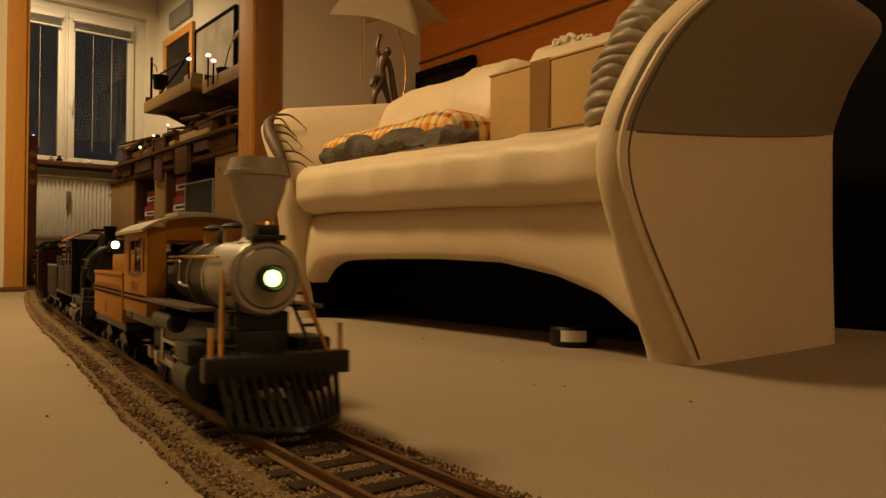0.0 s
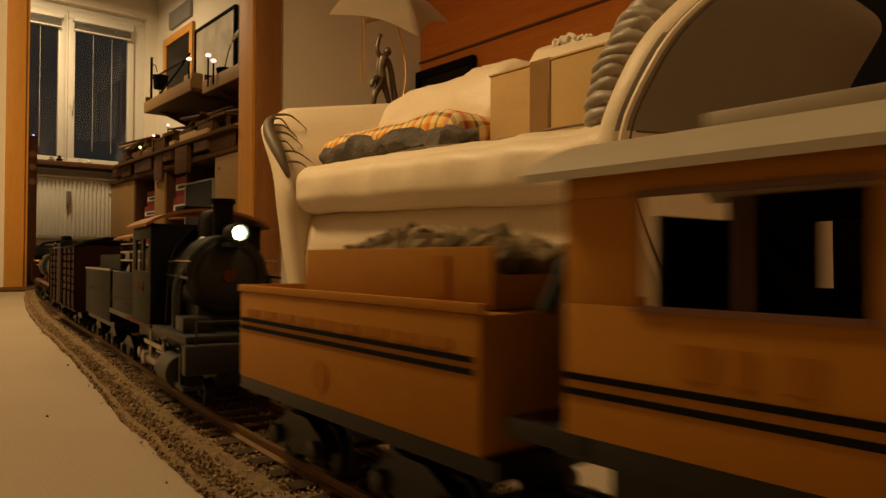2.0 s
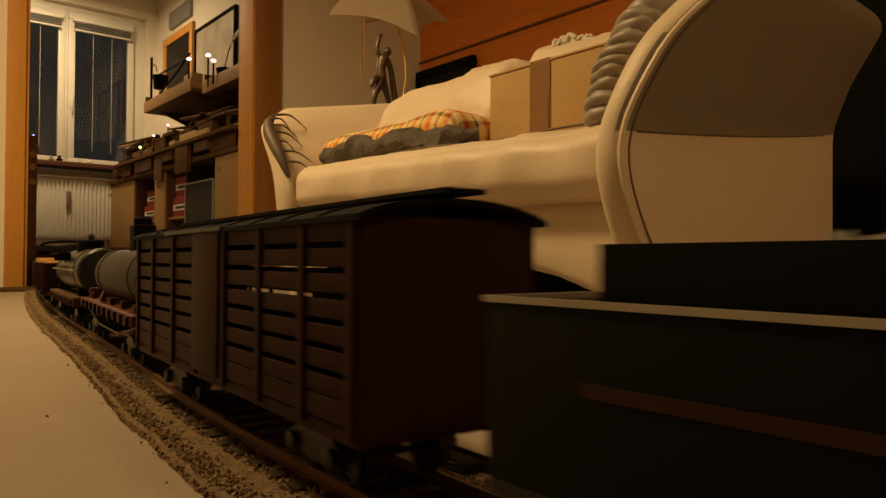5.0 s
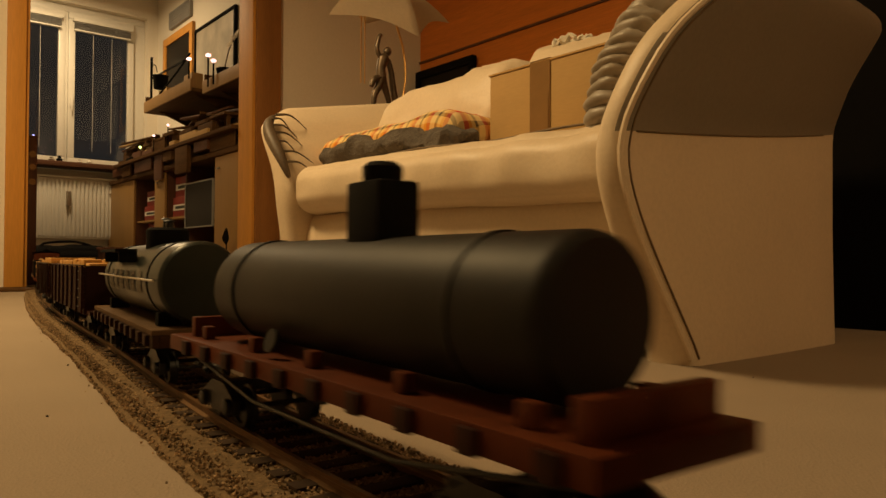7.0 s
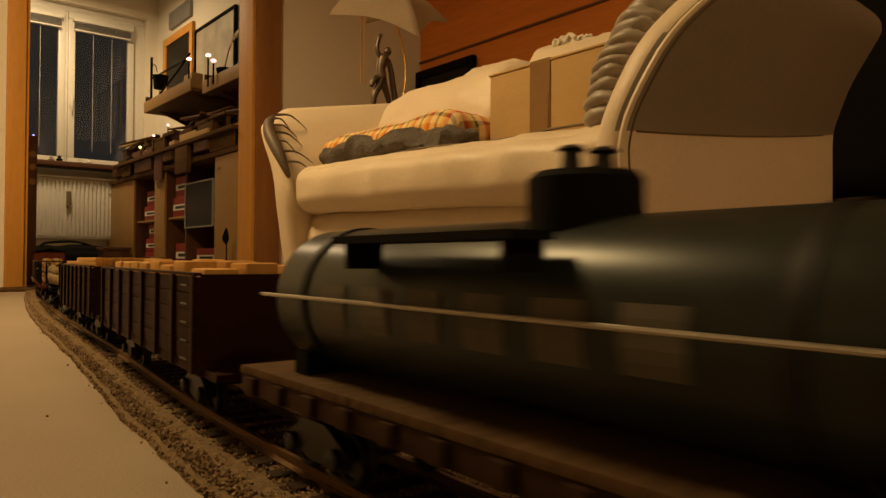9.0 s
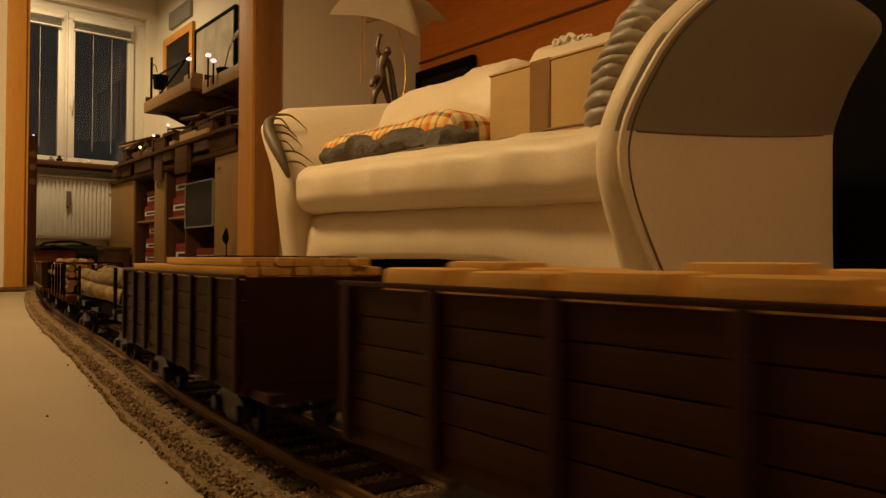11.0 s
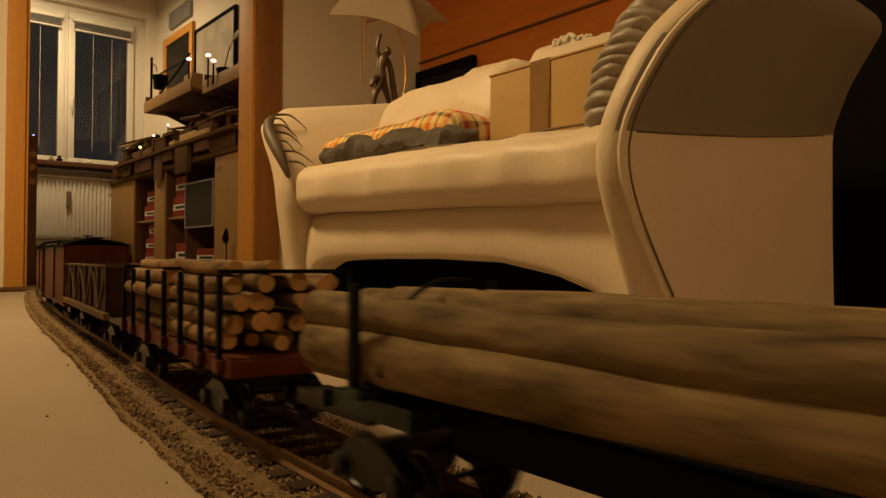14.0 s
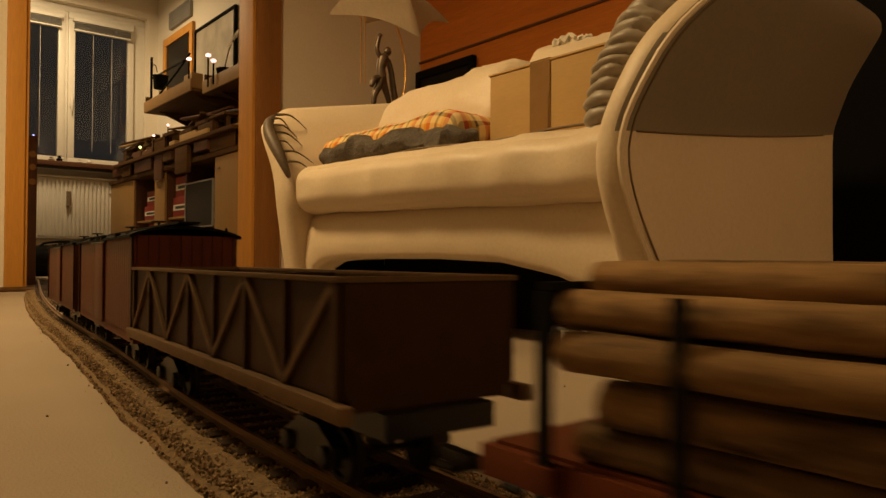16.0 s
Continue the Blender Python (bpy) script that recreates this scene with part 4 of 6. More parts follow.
for i in range(300):
    s = -3.93 - 0.031 * i if i < 128 else 0.75 + 0.031 * (i - 128)
    if -7.9 < s < 6.0:
        x, y, a = track(s)
        vs = []
        for dx, dy, z in ((-.0075, -.047, 0.003), (.0075, -.047, 0.003), (.0075, .047, 0.003), (-.0075, .047, 0.003), (-.0075, -.047, .011), (.0075, -.047, .011), (.0075, .047, .011), (-.0075, .047, .011)):
            vs.append(bm.verts.new((x + dx * math.cos(a) - dy * math.sin(a), y + dx * math.sin(a) + dy * math.cos(a), z)))
        for q in ((4, 5, 6, 7), (0, 1, 5, 4), (1, 2, 6, 5), (2, 3, 7, 6), (3, 0, 4, 7)):
            bm.faces.new([vs[k] for k in q])
tagged(part("sleepers", bm, TIE, railway), kind="stuff")


def near_edge(s):
    return 0.0835 + 0.004 * noise.noise(Vector((s * 9, 0, 0))) + 0.0025 * noise.noise(Vector((s * 40, 3, 0)))


def far_edge(s):
    return -0.072 + 0.004 * noise.noise(Vector((s * 11, 7, 0)))


# gravel bed, then loose stones
bm = bm_new()
rows = []
for i in range(441):
    s = -3.95 + 4.9 * i / 440
    e, f = near_edge(s), far_edge(s)
    row = []
    for d, z in ((f, 0.0), (f + 0.006, 0.0045), (-0.045, 0.0090), (0, 0.0092), (0.045, 0.0090), (0.058, 0.0080), (e - 0.006, 0.0045), (e, 0.0)):
        x, y, _ = track(s, d)
        row.append(bm.verts.new((x, y, z + (0.0015 * noise.noise(Vector((x * 90, y * 90, 0))) if z > 0 else 0))))
    rows.append(row)
for a, b in zip(rows, rows[1:]):
    for k in range(7):
        bm.faces.new((a[k], a[k + 1], b[k + 1], b[k]))
bed = tagged(part("ballast_bed", bm, GRAVEL), "brown model ballast bed along the track", "ballast", kind="stuff")
rng = np.random.default_rng(5)
OCT = np.array([(1, 0, 0), (-1, 0, 0), (0, 1, 0), (0, -1, 0), (0, 0, 1), (0, 0, -1)], float)
OCT_F = np.array([(0, 2, 4), (2, 1, 4), (1, 3, 4), (3, 0, 4), (2, 0, 5), (1, 2, 5), (3, 1, 5), (0, 3, 5)])
verts, faces = [], []
count = 0
for i in range(72000):
    s = 0.55 - 3.6 * rng.random() ** 1.5
    d = rng.uniform(far_edge(s), near_edge(s) + 0.0008)
    if rng.random() < 0.0004:
        d = near_edge(s) + rng.exponential(0.006)
    x, y, _ = track(s, d)
    r = rng.uniform(0.0008, 0.0019)
    z = 0.0090 if abs(d) < 0.05 else 0.0068 if far_edge(s) + 0.006 < d < near_edge(s) - 0.006 else 0.002
    q = np.array(Euler(rng.uniform(0, 6.28, 3)).to_matrix())
    shape = OCT * rng.uniform(0.6, 1.2, (6, 1)) * r
    verts.append(shape @ q.T + (x, y, z + rng.uniform(-0.0005, 0.0012)))
    faces.append(OCT_F + 6 * count)
    count += 1
me = bpy.data.meshes.new("stones")
me.from_pydata(np.concatenate(verts).tolist(), [], np.concatenate(faces).tolist())
me.materials.append(PEBBLE)
tagged(new("ballast_stones", me), "loose brown ballast gravel round the sleepers", "gravel", kind="stuff")
random.seed(41)
bm = bm_new()
for i in range(30):
    x, y = random.uniform(-0.15, 0.9), random.uniform(0.35, 2.2)
    r = random.uniform(0.0006, 0.0016)
    lathe(bm, (x, y, 0.0), (0.2, 0.1, 1), [(0, r), (r, r * 0.8), (r * 1.4, r * 0.2)], 6)
tagged(part("crumbs", bm, TIE), "dark crumbs scattered on the carpet", "crumbs", kind="stuff")


# ---- the train: x forward from each vehicle's front, z from the rail head ----
SPIN = []      # wheels: object, x, z, radius
RODS = []      # rods that circle with the drivers: object, crank radius, wheel radius, phase
TRAIN = []     # vehicles: object, place of the front at 0 s, front and rear pivots


def vehicle(name, label, category, place, a, b):
    ob = empty(name, label, category)
    TRAIN.append((ob, place, a, b))
    return ob


def arc_roof(x0, x1, half, z, rise, thick, seg=12):
    bm = bm_new()
    out = [(half * math.sin(t), z + rise * (math.cos(t) - math.cos(1.0)) / (1 - math.cos(1.0))) for t in [-1.0 + 2.0 * i / seg for i in range(seg + 1)]]
    out = [(y / math.sin(1.0), zz) for y, zz in out]
    return prism(bm, out + [(y, zz - thick) for y, zz in reversed(out)], "x", x0, x1)


def wheel_shape(bm, s, half, r):
    return lathe(bm, (0, s * (half - 0.003), 0), (0, s, 0), [(-0.002, r * 1.10), (0, r * 1.10), (0.0006, r), (0.006, r * 0.97), (0.0062, r * 0.80), (0.004, r * 0.72), (0.004, r * 0.2), (0.008, r * 0.16)], 22)


def spoke_star(r, spokes, y0, y1):
    """A flat star: a hub with tapered spokes in one piece."""
    out = []
    for k in range(spokes):
        a = 2 * math.pi * k / spokes
        for da, q in ((-0.30 * math.pi / spokes, 0.80), (0.30 * math.pi / spokes, 0.80), (0.55 * math.pi / spokes, 0.30), (1.45 * math.pi / spokes, 0.30)):
            out.append((r * q * math.cos(a + da), r * q * math.sin(a + da)))
    return prism(bm_new(), out, "y", y0, y1)


def wheelset(parent, x, r=0.0155, spokes=0, half=0.0275, mat=None):
    mat = mat or BLACK_METAL
    bm = rod(bm_new(), (0, -half, 0), (0, half, 0), 0.0022, 8)
    if not spokes:
        for s in (-1, 1):
            wheel_shape(bm, s, half, r)
    ob = part("wheelset", bm, mat, parent)
    if spokes:
        for s in (-1, 1):
            part("wheel", wheel_shape(bm_new(), s, half, r), mat, ob)
            part("spokes", spoke_star(r, spokes, s * (half + 0.003) - 0.0011, s * (half + 0.003) + 0.0011), mat, ob)
    SPIN.append((ob, x, r, r))
    return ob


def bogie(car, x, mat=None, half=0.036):
    mat = mat or BLACK_METAL
    t = part("bogie", box(bm_new(), x - 0.008, x + 0.008, -half + 0.003, half - 0.003, 0.024, 0.033, bevel=0.001), mat, car)
    for s in (-1, 1):
        bm = bm_new()
        y = s * half
        prism(bm, [(x - 0.034, 0.011), (x - 0.034, 0.022), (x - 0.012, 0.033), (x + 0.012, 0.033), (x + 0.034, 0.022), (x + 0.034, 0.011), (x + 0.022, 0.014), (x + 0.008, 0.010), (x - 0.008, 0.010), (x - 0.022, 0.014)], "y", y - 0.003, y + 0.003)
        for d in (-0.026, 0.026):
            lathe(bm, (x + d, y + s * 0.003, 0.0165), (0, s, 0), [(0, 0.0065), (0.004, 0.006), (0.005, 0.004)], 10)
        for d in (-0.005, 0.005):
            lathe(bm, (x + d, y, 0.012), (0, 0, 1), [(0, 0.003), (0.014, 0.003)], 8)
        part("side_frame", bm, mat, t)
    for d in (-0.026, 0.026):
        wheelset(t, x + d)
    return t


def coupler(car, x, sgn):
    bm = box(bm_new(), x if sgn > 0 else x - 0.03, x + 0.03 if sgn > 0 else x, -0.0035, 0.0035, 0.024, 0.031, bevel=0.001)
    rod(bm, (x + sgn * 0.026, -0.011, 0.026), (x + sgn * 0.026, 0.011, 0.026), 0.003, 8)
    rod(bm, (x + sgn * 0.026, -0.011, 0.026), (x + sgn * 0.014, -0.013, 0.026), 0.0022, 8)
    return part("coupler", bm, BLACK_METAL, car)


def pellets(n, x0, x1, half, z, high, r, seed):
    rg = np.random.default_rng(seed)
    vs, fs = [], []
    for i in range(n):
        x, y = rg.uniform(x0, x1), rg.uniform(-half, half)
        u, v = (2 * (x - x0) / (x1 - x0) - 1), y / half
        zz = z + high * (1 - u * u) * (1 - v * v) * rg.uniform(0.5, 1.0)
        q = np.array(Euler(rg.uniform(0, 6.28, 3)).to_matrix())
        vs.append((OCT * rg.uniform(0.7, 1.2, (6, 1)) * r * rg.uniform(0.7, 1.3)) @ q.T + (x, y, zz))
        fs.append(OCT_F + 6 * i)
    me = bpy.data.meshes.new("pile")
    me.from_pydata(np.concatenate(vs).tolist(), [], np.concatenate(fs).tolist())
    return me


def running_gear(loco, xs, r, mat=None, rod_z=None, crank=0.011):
    for x in xs:
        wheelset(loco, x, r, spokes=10, half=0.030)
    for s, ph in ((-1, 0.0), (1, 1.57)):
        bm = box(bm_new(), min(xs) - 0.006, max(xs) + 0.006, s * 0.041 - 0.0018, s * 0.041 + 0.0018, -0.0032, 0.0032, bevel=0.0008)
        for x in xs:
            lathe(bm, (x, s * 0.036, 0), (0, s, 0), [(0, 0.006), (0.009, 0.006), (0.010, 0.003)], 12)
        ob = part("side_rod", bm, STEEL, loco, "bright steel side rod")
        RODS.append((ob, crank, r, r, ph))
        bm = box(bm_new(), xs[len(xs) // 2], max(xs) + 0.085, s * 0.0465 - 0.0015, s * 0.0465 + 0.0015, -0.003, 0.003, bevel=0.0008)
        lathe(bm, (xs[len(xs) // 2], s * 0.043, 0), (0, s, 0), [(0, 0.007), (0.007, 0.007), (0.008, 0.004)], 12)
        ob = part("main_rod", bm, STEEL, loco, "bright steel main rod")
        RODS.append((ob, crank, r, r, ph))


def cab_walls(L, mat, label, x0, x1, h, openings):
    """Side walls as panels round the openings; the first panel carries the label."""
    made = []
    for a, b, y0, y1, c, d in openings:
        made.append(part("cab_panel", boxes((a, b, y0, y1, c, d), bevel=0.0003), mat, L, label if not made else ""))
    return made[0]


def build_yellow_loco():
    L = vehicle("steam_locomotive", "yellow and black model steam locomotive with balloon stack and headlight", "locomotive", -0.205, -0.09, -0.30)
    part("pilot_beam", boxes((-0.014, 0.0, -0.058, 0.058, 0.037, 0.055), (-0.075, -0.014, -0.050, 0.050, 0.047, 0.054), bevel=0.0015), BLACK_METAL, L)
    cow = bm_new()
    for i in range(13):
        t = -1 + i / 6
        bar = bm_new()
        rod(bar, (-0.002, 0.046 * t, 0.040), (0.042 - 0.030 * abs(t) ** 1.5, 0.042 * t, 0.006), 0.0026, 6)
        part("pilot_bar", bar, BLACK_METAL, L)
    tube(cow, [(0.042 - 0.030 * abs(t) ** 1.5, 0.042 * t, 0.005) for t in [-1 + i / 8 for i in range(17)]], 0.003, 6)
    part("pilot", cow, BLACK_METAL, L, "black slatted cowcatcher")
    for s in (-1, 1):
        part("flag_post", lathe(bm_new(), (-0.007, s * 0.052, 0.055), (0, 0, 1), [(0, 0.003), (0.003, 0.0022), (0.020, 0.0022), (0.022, 0.003)], 8), BRASS, L)
        bm = rod(bm_new(), (-0.012, s * 0.043, 0.054), (-0.050, s * 0.031, 0.118), 0.0020, 8)
        part("brace", bm, BRASS, L, "brass smokebox brace")
        part("brace", rod(bm_new(), (-0.012, s * 0.030, 0.054), (-0.044, s * 0.022, 0.100), 0.0016, 8), BLACK_METAL, L)
        for k in range(4):
            u = 0.12 + 0.2 * k
            part("rung", rod(bm_new(), (-0.012 - 0.038 * u, s * (0.043 - 0.012 * u), 0.054 + 0.064 * u), (-0.012 - 0.032 * u * 1.2, s * (0.030 - 0.008 * u * 1.2), 0.054 + 0.064 * u), 0.0015, 6), BLACK_METAL, L)
    part("cylinder", lathe(bm_new(), (-0.085, -0.045, 0.033), (1, 0, 0), [(0, 0.012), (0.002, 0.017), (0.044, 0.017), (0.046, 0.012)], 18), BLACK_METAL, L)
    part("cylinder", lathe(bm_new(), (-0.085, 0.045, 0.033), (1, 0, 0), [(0, 0.012), (0.002, 0.017), (0.044, 0.017), (0.046, 0.012)], 18), BLACK_METAL, L)
    for s in (-1, 1):
        part("steam_chest", boxes((-0.085, -0.042, s * 0.045 - 0.015, s * 0.045 + 0.015, 0.047, 0.062), bevel=0.002), BLACK_METAL, L)
    sb = part("smokebox", lathe(bm_new(), (-0.110, 0, 0.113), (1, 0, 0), [(0, 0.0315), (0.070, 0.0315), (0.0735, 0.0300), (0.075, 0.0275), (0.0755, 0.0260), (0.079, 0.0235), (0.081, 0.012), (0.081, 0.0)], 40, cap=False), SMOKEBOX, L, "silver-grey smokebox with a round door")
    part("band", lathe(bm_new(), (-0.034, 0, 0.113), (1, 0, 0), [(0, 0.0275), (0, 0.0285), (0.0015, 0.0285), (0.0015, 0.0255)], 40, cap=False), SMOKEBOX, sb)
    for i in range(8):
        a = 2 * math.pi * i / 8
        part("bolt", lathe(bm_new(), (-0.034, 0.0292 * math.cos(a), 0.113 + 0.0292 * math.sin(a)), (1, 0, 0), [(0, 0.0014), (0.0012, 0.001)], 6), SMOKEBOX, sb)
    hl = part("headlight", lathe(bm_new(), (-0.030, 0, 0.113), (1, 0, 0), [(0, 0.011), (0.012, 0.011), (0.013, 0.009), (0.006, 0.008)], 18), BLACK_METAL, L)
    part("lens", lathe(bm_new(), (-0.0215, 0, 0.113), (1, 0, 0), [(0, 0.0068), (0.003, 0.0060), (0.004, 0.003)], 16), HEADLIGHT, hl, "glowing yellow headlight lens")
    part("boiler", lathe(bm_new(), (-0.245, 0, 0.112), (1, 0, 0), [(0, 0.0315), (0.07, 0.0315), (0.136, 0.0302)], 36), BLACK_METAL, L, "gloss black boiler")
    for x in (-0.112, -0.165):
        part("boiler_band", lathe(bm_new(), (x, 0, 0.112), (1, 0, 0), [(0, 0.0300), (0, 0.0325), (0.005, 0.0325), (0.005, 0.0300)], 36, cap=False), STEEL, L)
    part("saddle", boxes((-0.095, -0.050, -0.026, 0.026, 0.050, 0.085), bevel=0.004), BLACK_METAL, L)
    st = part("chimney", lathe(bm_new(), (-0.060, 0, 0.142), (0, 0, 1), [(0, 0.016), (0.004, 0.012), (0.013, 0.0115), (0.042, 0.0225), (0.055, 0.0250), (0.0555, 0.0265), (0.059, 0.0265), (0.0595, 0.0250), (0.070, 0.0222), (0.070, 0.019), (0.060, 0.018)], 32), STACK_GREY, L, "grey balloon smokestack")
    part("bracket", boxes((-0.048, -0.028, -0.014, 0.014, 0.1435, 0.148), (-0.045, -0.032, -0.009, 0.009, 0.148, 0.156), bevel=0.0015), BLACK_METAL, L)
    part("lantern", lathe(bm_new(), (-0.040, 0, 0.156), (0, 0, 1), [(0, 0.007), (0.003, 0.006), (0.005, 0.002)], 12), BRASS, L)
    for x in (-0.120, -0.184):
        d = part("dome", lathe(bm_new(), (x, 0, 0.140), (0, 0, 1), [(0, 0.013), (0.003, 0.0105), (0.0145, 0.0105), (0.016, 0.012)], 24), DOME_TAN, L, "tan boiler dome with a black cap")
        part("cap", lathe(bm_new(), (x, 0, 0.156), (0, 0, 1), [(0, 0.0125), (0.002, 0.0125), (0.004, 0.009), (0.0055, 0.003)], 24), BLACK_METAL, d)
    part("bell", lathe(bm_new(), (-0.150, 0, 0.142), (0, 0, 1), [(0, 0.003), (0.004, 0.009), (0.008, 0.008), (0.016, 0.005), (0.019, 0.002)], 16), BLACK_METAL, L)
    for s in (-1, 1):
        part("handrail", rod(bm_new(), (-0.235, s * 0.0315, 0.130), (-0.062, s * 0.0315, 0.130), 0.0014, 8), BRASS, L, "brass boiler handrail")
        part("pipe", tube(bm_new(), smooth_path([(-0.235, s * 0.0330, 0.126), (-0.185, s * 0.0335, 0.126), (-0.178, s * 0.0345, 0.121), (-0.177, s * 0.0350, 0.108), (-0.170, s * 0.0350, 0.104), (-0.140, s * 0.0350, 0.103)], 4), 0.0014, 8), STEEL, L)
        part("running_board", boxes((-0.240, -0.050, s * 0.046 - 0.010, s * 0.046 + 0.010, 0.086, 0.0895), bevel=0.0008), BOARD_GREY, L, "grey running board")
        part("slide_bar", boxes((-0.140, -0.087, s * 0.047 - 0.0015, s * 0.047 + 0.0015, 0.0405, 0.0425), (-0.140, -0.087, s * 0.047 - 0.0015, s * 0.047 + 0.0015, 0.0245, 0.0265), (-0.142, -0.140, s * 0.047 - 0.0015, s * 0.047 + 0.0015, 0.0245, 0.0425)), STEEL, L)
        part("expansion_link", boxes((-0.176, -0.169, s * 0.0505 - 0.001, s * 0.0505 + 0.001, 0.034, 0.066), bevel=0.0008), STEEL, L)
        part("valve_rod", boxes((-0.170, -0.085, s * 0.0505 - 0.001, s * 0.0505 + 0.001, 0.052, 0.0555)), STEEL, L)
        part("combination_lever", boxes((-0.098, -0.094, s * 0.0505 - 0.001, s * 0.0505 + 0.001, 0.026, 0.054)), STEEL, L)
        part("air_tank", lathe(bm_new(), (-0.20, s * 0.047, 0.071), (1, 0, 0), [(0, 0.006), (0.003, 0.009), (0.067, 0.009), (0.07, 0.006)], 14), BLACK_METAL, L)
    part("frame", boxes((-0.365, -0.04, -0.020, 0.020, 0.022, 0.070), (-0.37, -0.235, -0.045, 0.045, 0.058, 0.070), bevel=0.002), BLACK_METAL, L)
    # cab: four walls with openings, set 17 mm ahead of its drawn place
    fixed = set(L.children)
    x0, x1, h, zb, zt = -0.374, -0.246, 0.0535, 0.070, 0.157
    cab = []
    for s in (-1, 1):
        y0, y1 = (s * h - 0.001, s * h + 0.001)
        for a, b, c, d in ((x0, x1, zb, 0.114), (x0, x1, 0.1485, zt), (x0, -0.344, 0.114, 0.1485), (-0.278, -0.267, 0.114, 0.1485), (-0.257, x1, 0.114, 0.1485)):
            cab.append((a, b, y0, y1, c, d))
    cab.append((x1 - 0.002, x1, -h, -0.036, zb, zt + 0.003))
    cab.append((x1 - 0.002, x1, 0.036, h, zb, zt + 0.003))
    cab.append((x1 - 0.002, x1, -0.036, 0.036, 0.147, zt + 0.012))
    body = cab_walls(L, YELLOW, "yellow cab wall with open windows", x0, x1, h, cab)
    for s in (-1, 1):
        part("window_frame", boxes((-0.346, -0.276, s * 0.0552 - 0.0006, s * 0.0552 + 0.0006, 0.1125, 0.1145), (-0.346, -0.276, s * 0.0552 - 0.0006, s * 0.0552 + 0.0006, 0.1475, 0.1495), (-0.312, -0.310, s * 0.054 - 0.0006, s * 0.054 + 0.0006, 0.1145, 0.1475)), DARK_WOOD, body)
        for z in (0.0885, 0.0835):
            part("stripe", boxes((x0, x1, s * 0.0548 - 0.0003, s * 0.0548 + 0.0003, z, z + 0.0022)), BLACK, body)
        for k, w in ((0, 0.010), (1, 0.007), (2, 0.009)):
            part("number_bar", boxes((-0.330 + k * 0.015, -0.330 + k * 0.015 + w, s * 0.0548 - 0.0003, s * 0.0548 + 0.0003, 0.094, 0.104)), DARK_TEXT, body)
    part("backhead", boxes((-0.285, -0.2405, -0.030, 0.030, 0.072, 0.136), bevel=0.004), BLACK, L)
    # black sheet added inside the far wall as the cab's inner shade
    part("cab_lining", boxes((x0, x1 - 0.003, 0.0500, 0.0515, 0.071, 0.118), (x0, x1 - 0.003, 0.0500, 0.0515, 0.144, 0.156), (x0, -0.335, 0.0500, 0.0515, 0.118, 0.144), (-0.285, x1 - 0.003, 0.0500, 0.0515, 0.118, 0.144)), BLACK, L, "black sheet added for the dark cab interior")
    part("rear_wall", boxes((x0 + 0.001, x0 + 0.003, -0.004, 0.0495, 0.071, 0.1455)), BLACK, L)
    part("footplate", boxes((-0.412, -0.3722, -0.046, 0.046, 0.060, 0.068), bevel=0.001), BLACK_METAL, L)
    doll = lathe(bm_new(), (-0.396, -0.018, 0.068), (0, 0, 1), [(0, 0.0075), (0.030, 0.0085), (0.040, 0.0090), (0.060, 0.0105), (0.064, 0.0070), (0.067, 0.0034), (0.069, 0.0050), (0.076, 0.0060), (0.080, 0.0055), (0.081, 0.0075), (0.086, 0.0045)], 14)
    rod(doll, (-0.396, -0.027, 0.129), (-0.402, -0.034, 0.108), 0.0030, 8)
    rod(doll, (-0.398, -0.012, 0.129), (-0.411, -0.016, 0.124), 0.0030, 8)
    part("figurine", doll, FIGURE, L, "small dark painted toy figurine", smooth=60)
    part("roof", arc_roof(-0.388, -0.232, 0.062, 0.1575, 0.017, 0.003), ROOF_CREAM, L, "pale cream arched cab roof")
    part("roof_vent", boxes((-0.345, -0.285, -0.017, 0.017, 0.173, 0.179), bevel=0.001), ROOF_CREAM, L)
    for ob in L.children:
        if ob not in fixed:
            ob.location.x = 0.017
    running_gear(L, [-0.150, -0.205, -0.260], 0.021)
    wheelset(L, -0.035, 0.012)
    coupler(L, -0.372, -1)
    # tender
    T = vehicle("tender", "yellow model tender with black stripes and a load of tan stones", "tender", -0.608, -0.06, -0.19)
    w = 0.051
    tb = part("tank", boxes((-0.252, 0.0, -w, w, 0.050, 0.1065), bevel=0.0015), YELLOW, T)
    part("rim", boxes((-0.254, 0.002, -w - 0.001, -w + 0.002, 0.1065, 0.111), (-0.254, 0.002, w - 0.002, w + 0.001, 0.1065, 0.111), (-0.254, -0.251, -w + 0.002, w - 0.002, 0.1065, 0.111), bevel=0.0006), YELLOW, T)
    for q in ((-0.185, -0.01, -0.036, -0.033, 0.107, 0.134), (-0.185, -0.01, 0.033, 0.036, 0.107, 0.134), (-0.185, -0.182, -0.033, 0.033, 0.107, 0.134), (-0.182, -0.01, -0.033, 0.033, 0.107, 0.122)):
        part("bunker_wall", boxes(q, bevel=0.0008), YELLOW, T)
    for s in (-1, 1):
        part("rib", boxes((-0.052, -0.040, s * 0.0366 - 0.0004, s * 0.0366 + 0.0004, 0.1115, 0.130)), DARK_TEXT, T)
        for z in (0.0870, 0.0820):
            part("stripe", boxes((-0.248, -0.004, s * (w + 0.0004) - 0.0004, s * (w + 0.0004) + 0.0004, z, z + 0.0024)), BLACK, tb)
        for k in range(9):
            part("lettering_bar", boxes((-0.238 + k * 0.025, -0.238 + k * 0.025 + 0.019, s * (w + 0.0003) - 0.0003, s * (w + 0.0003) + 0.0003, 0.091, 0.0955)), DARK_TEXT, tb)
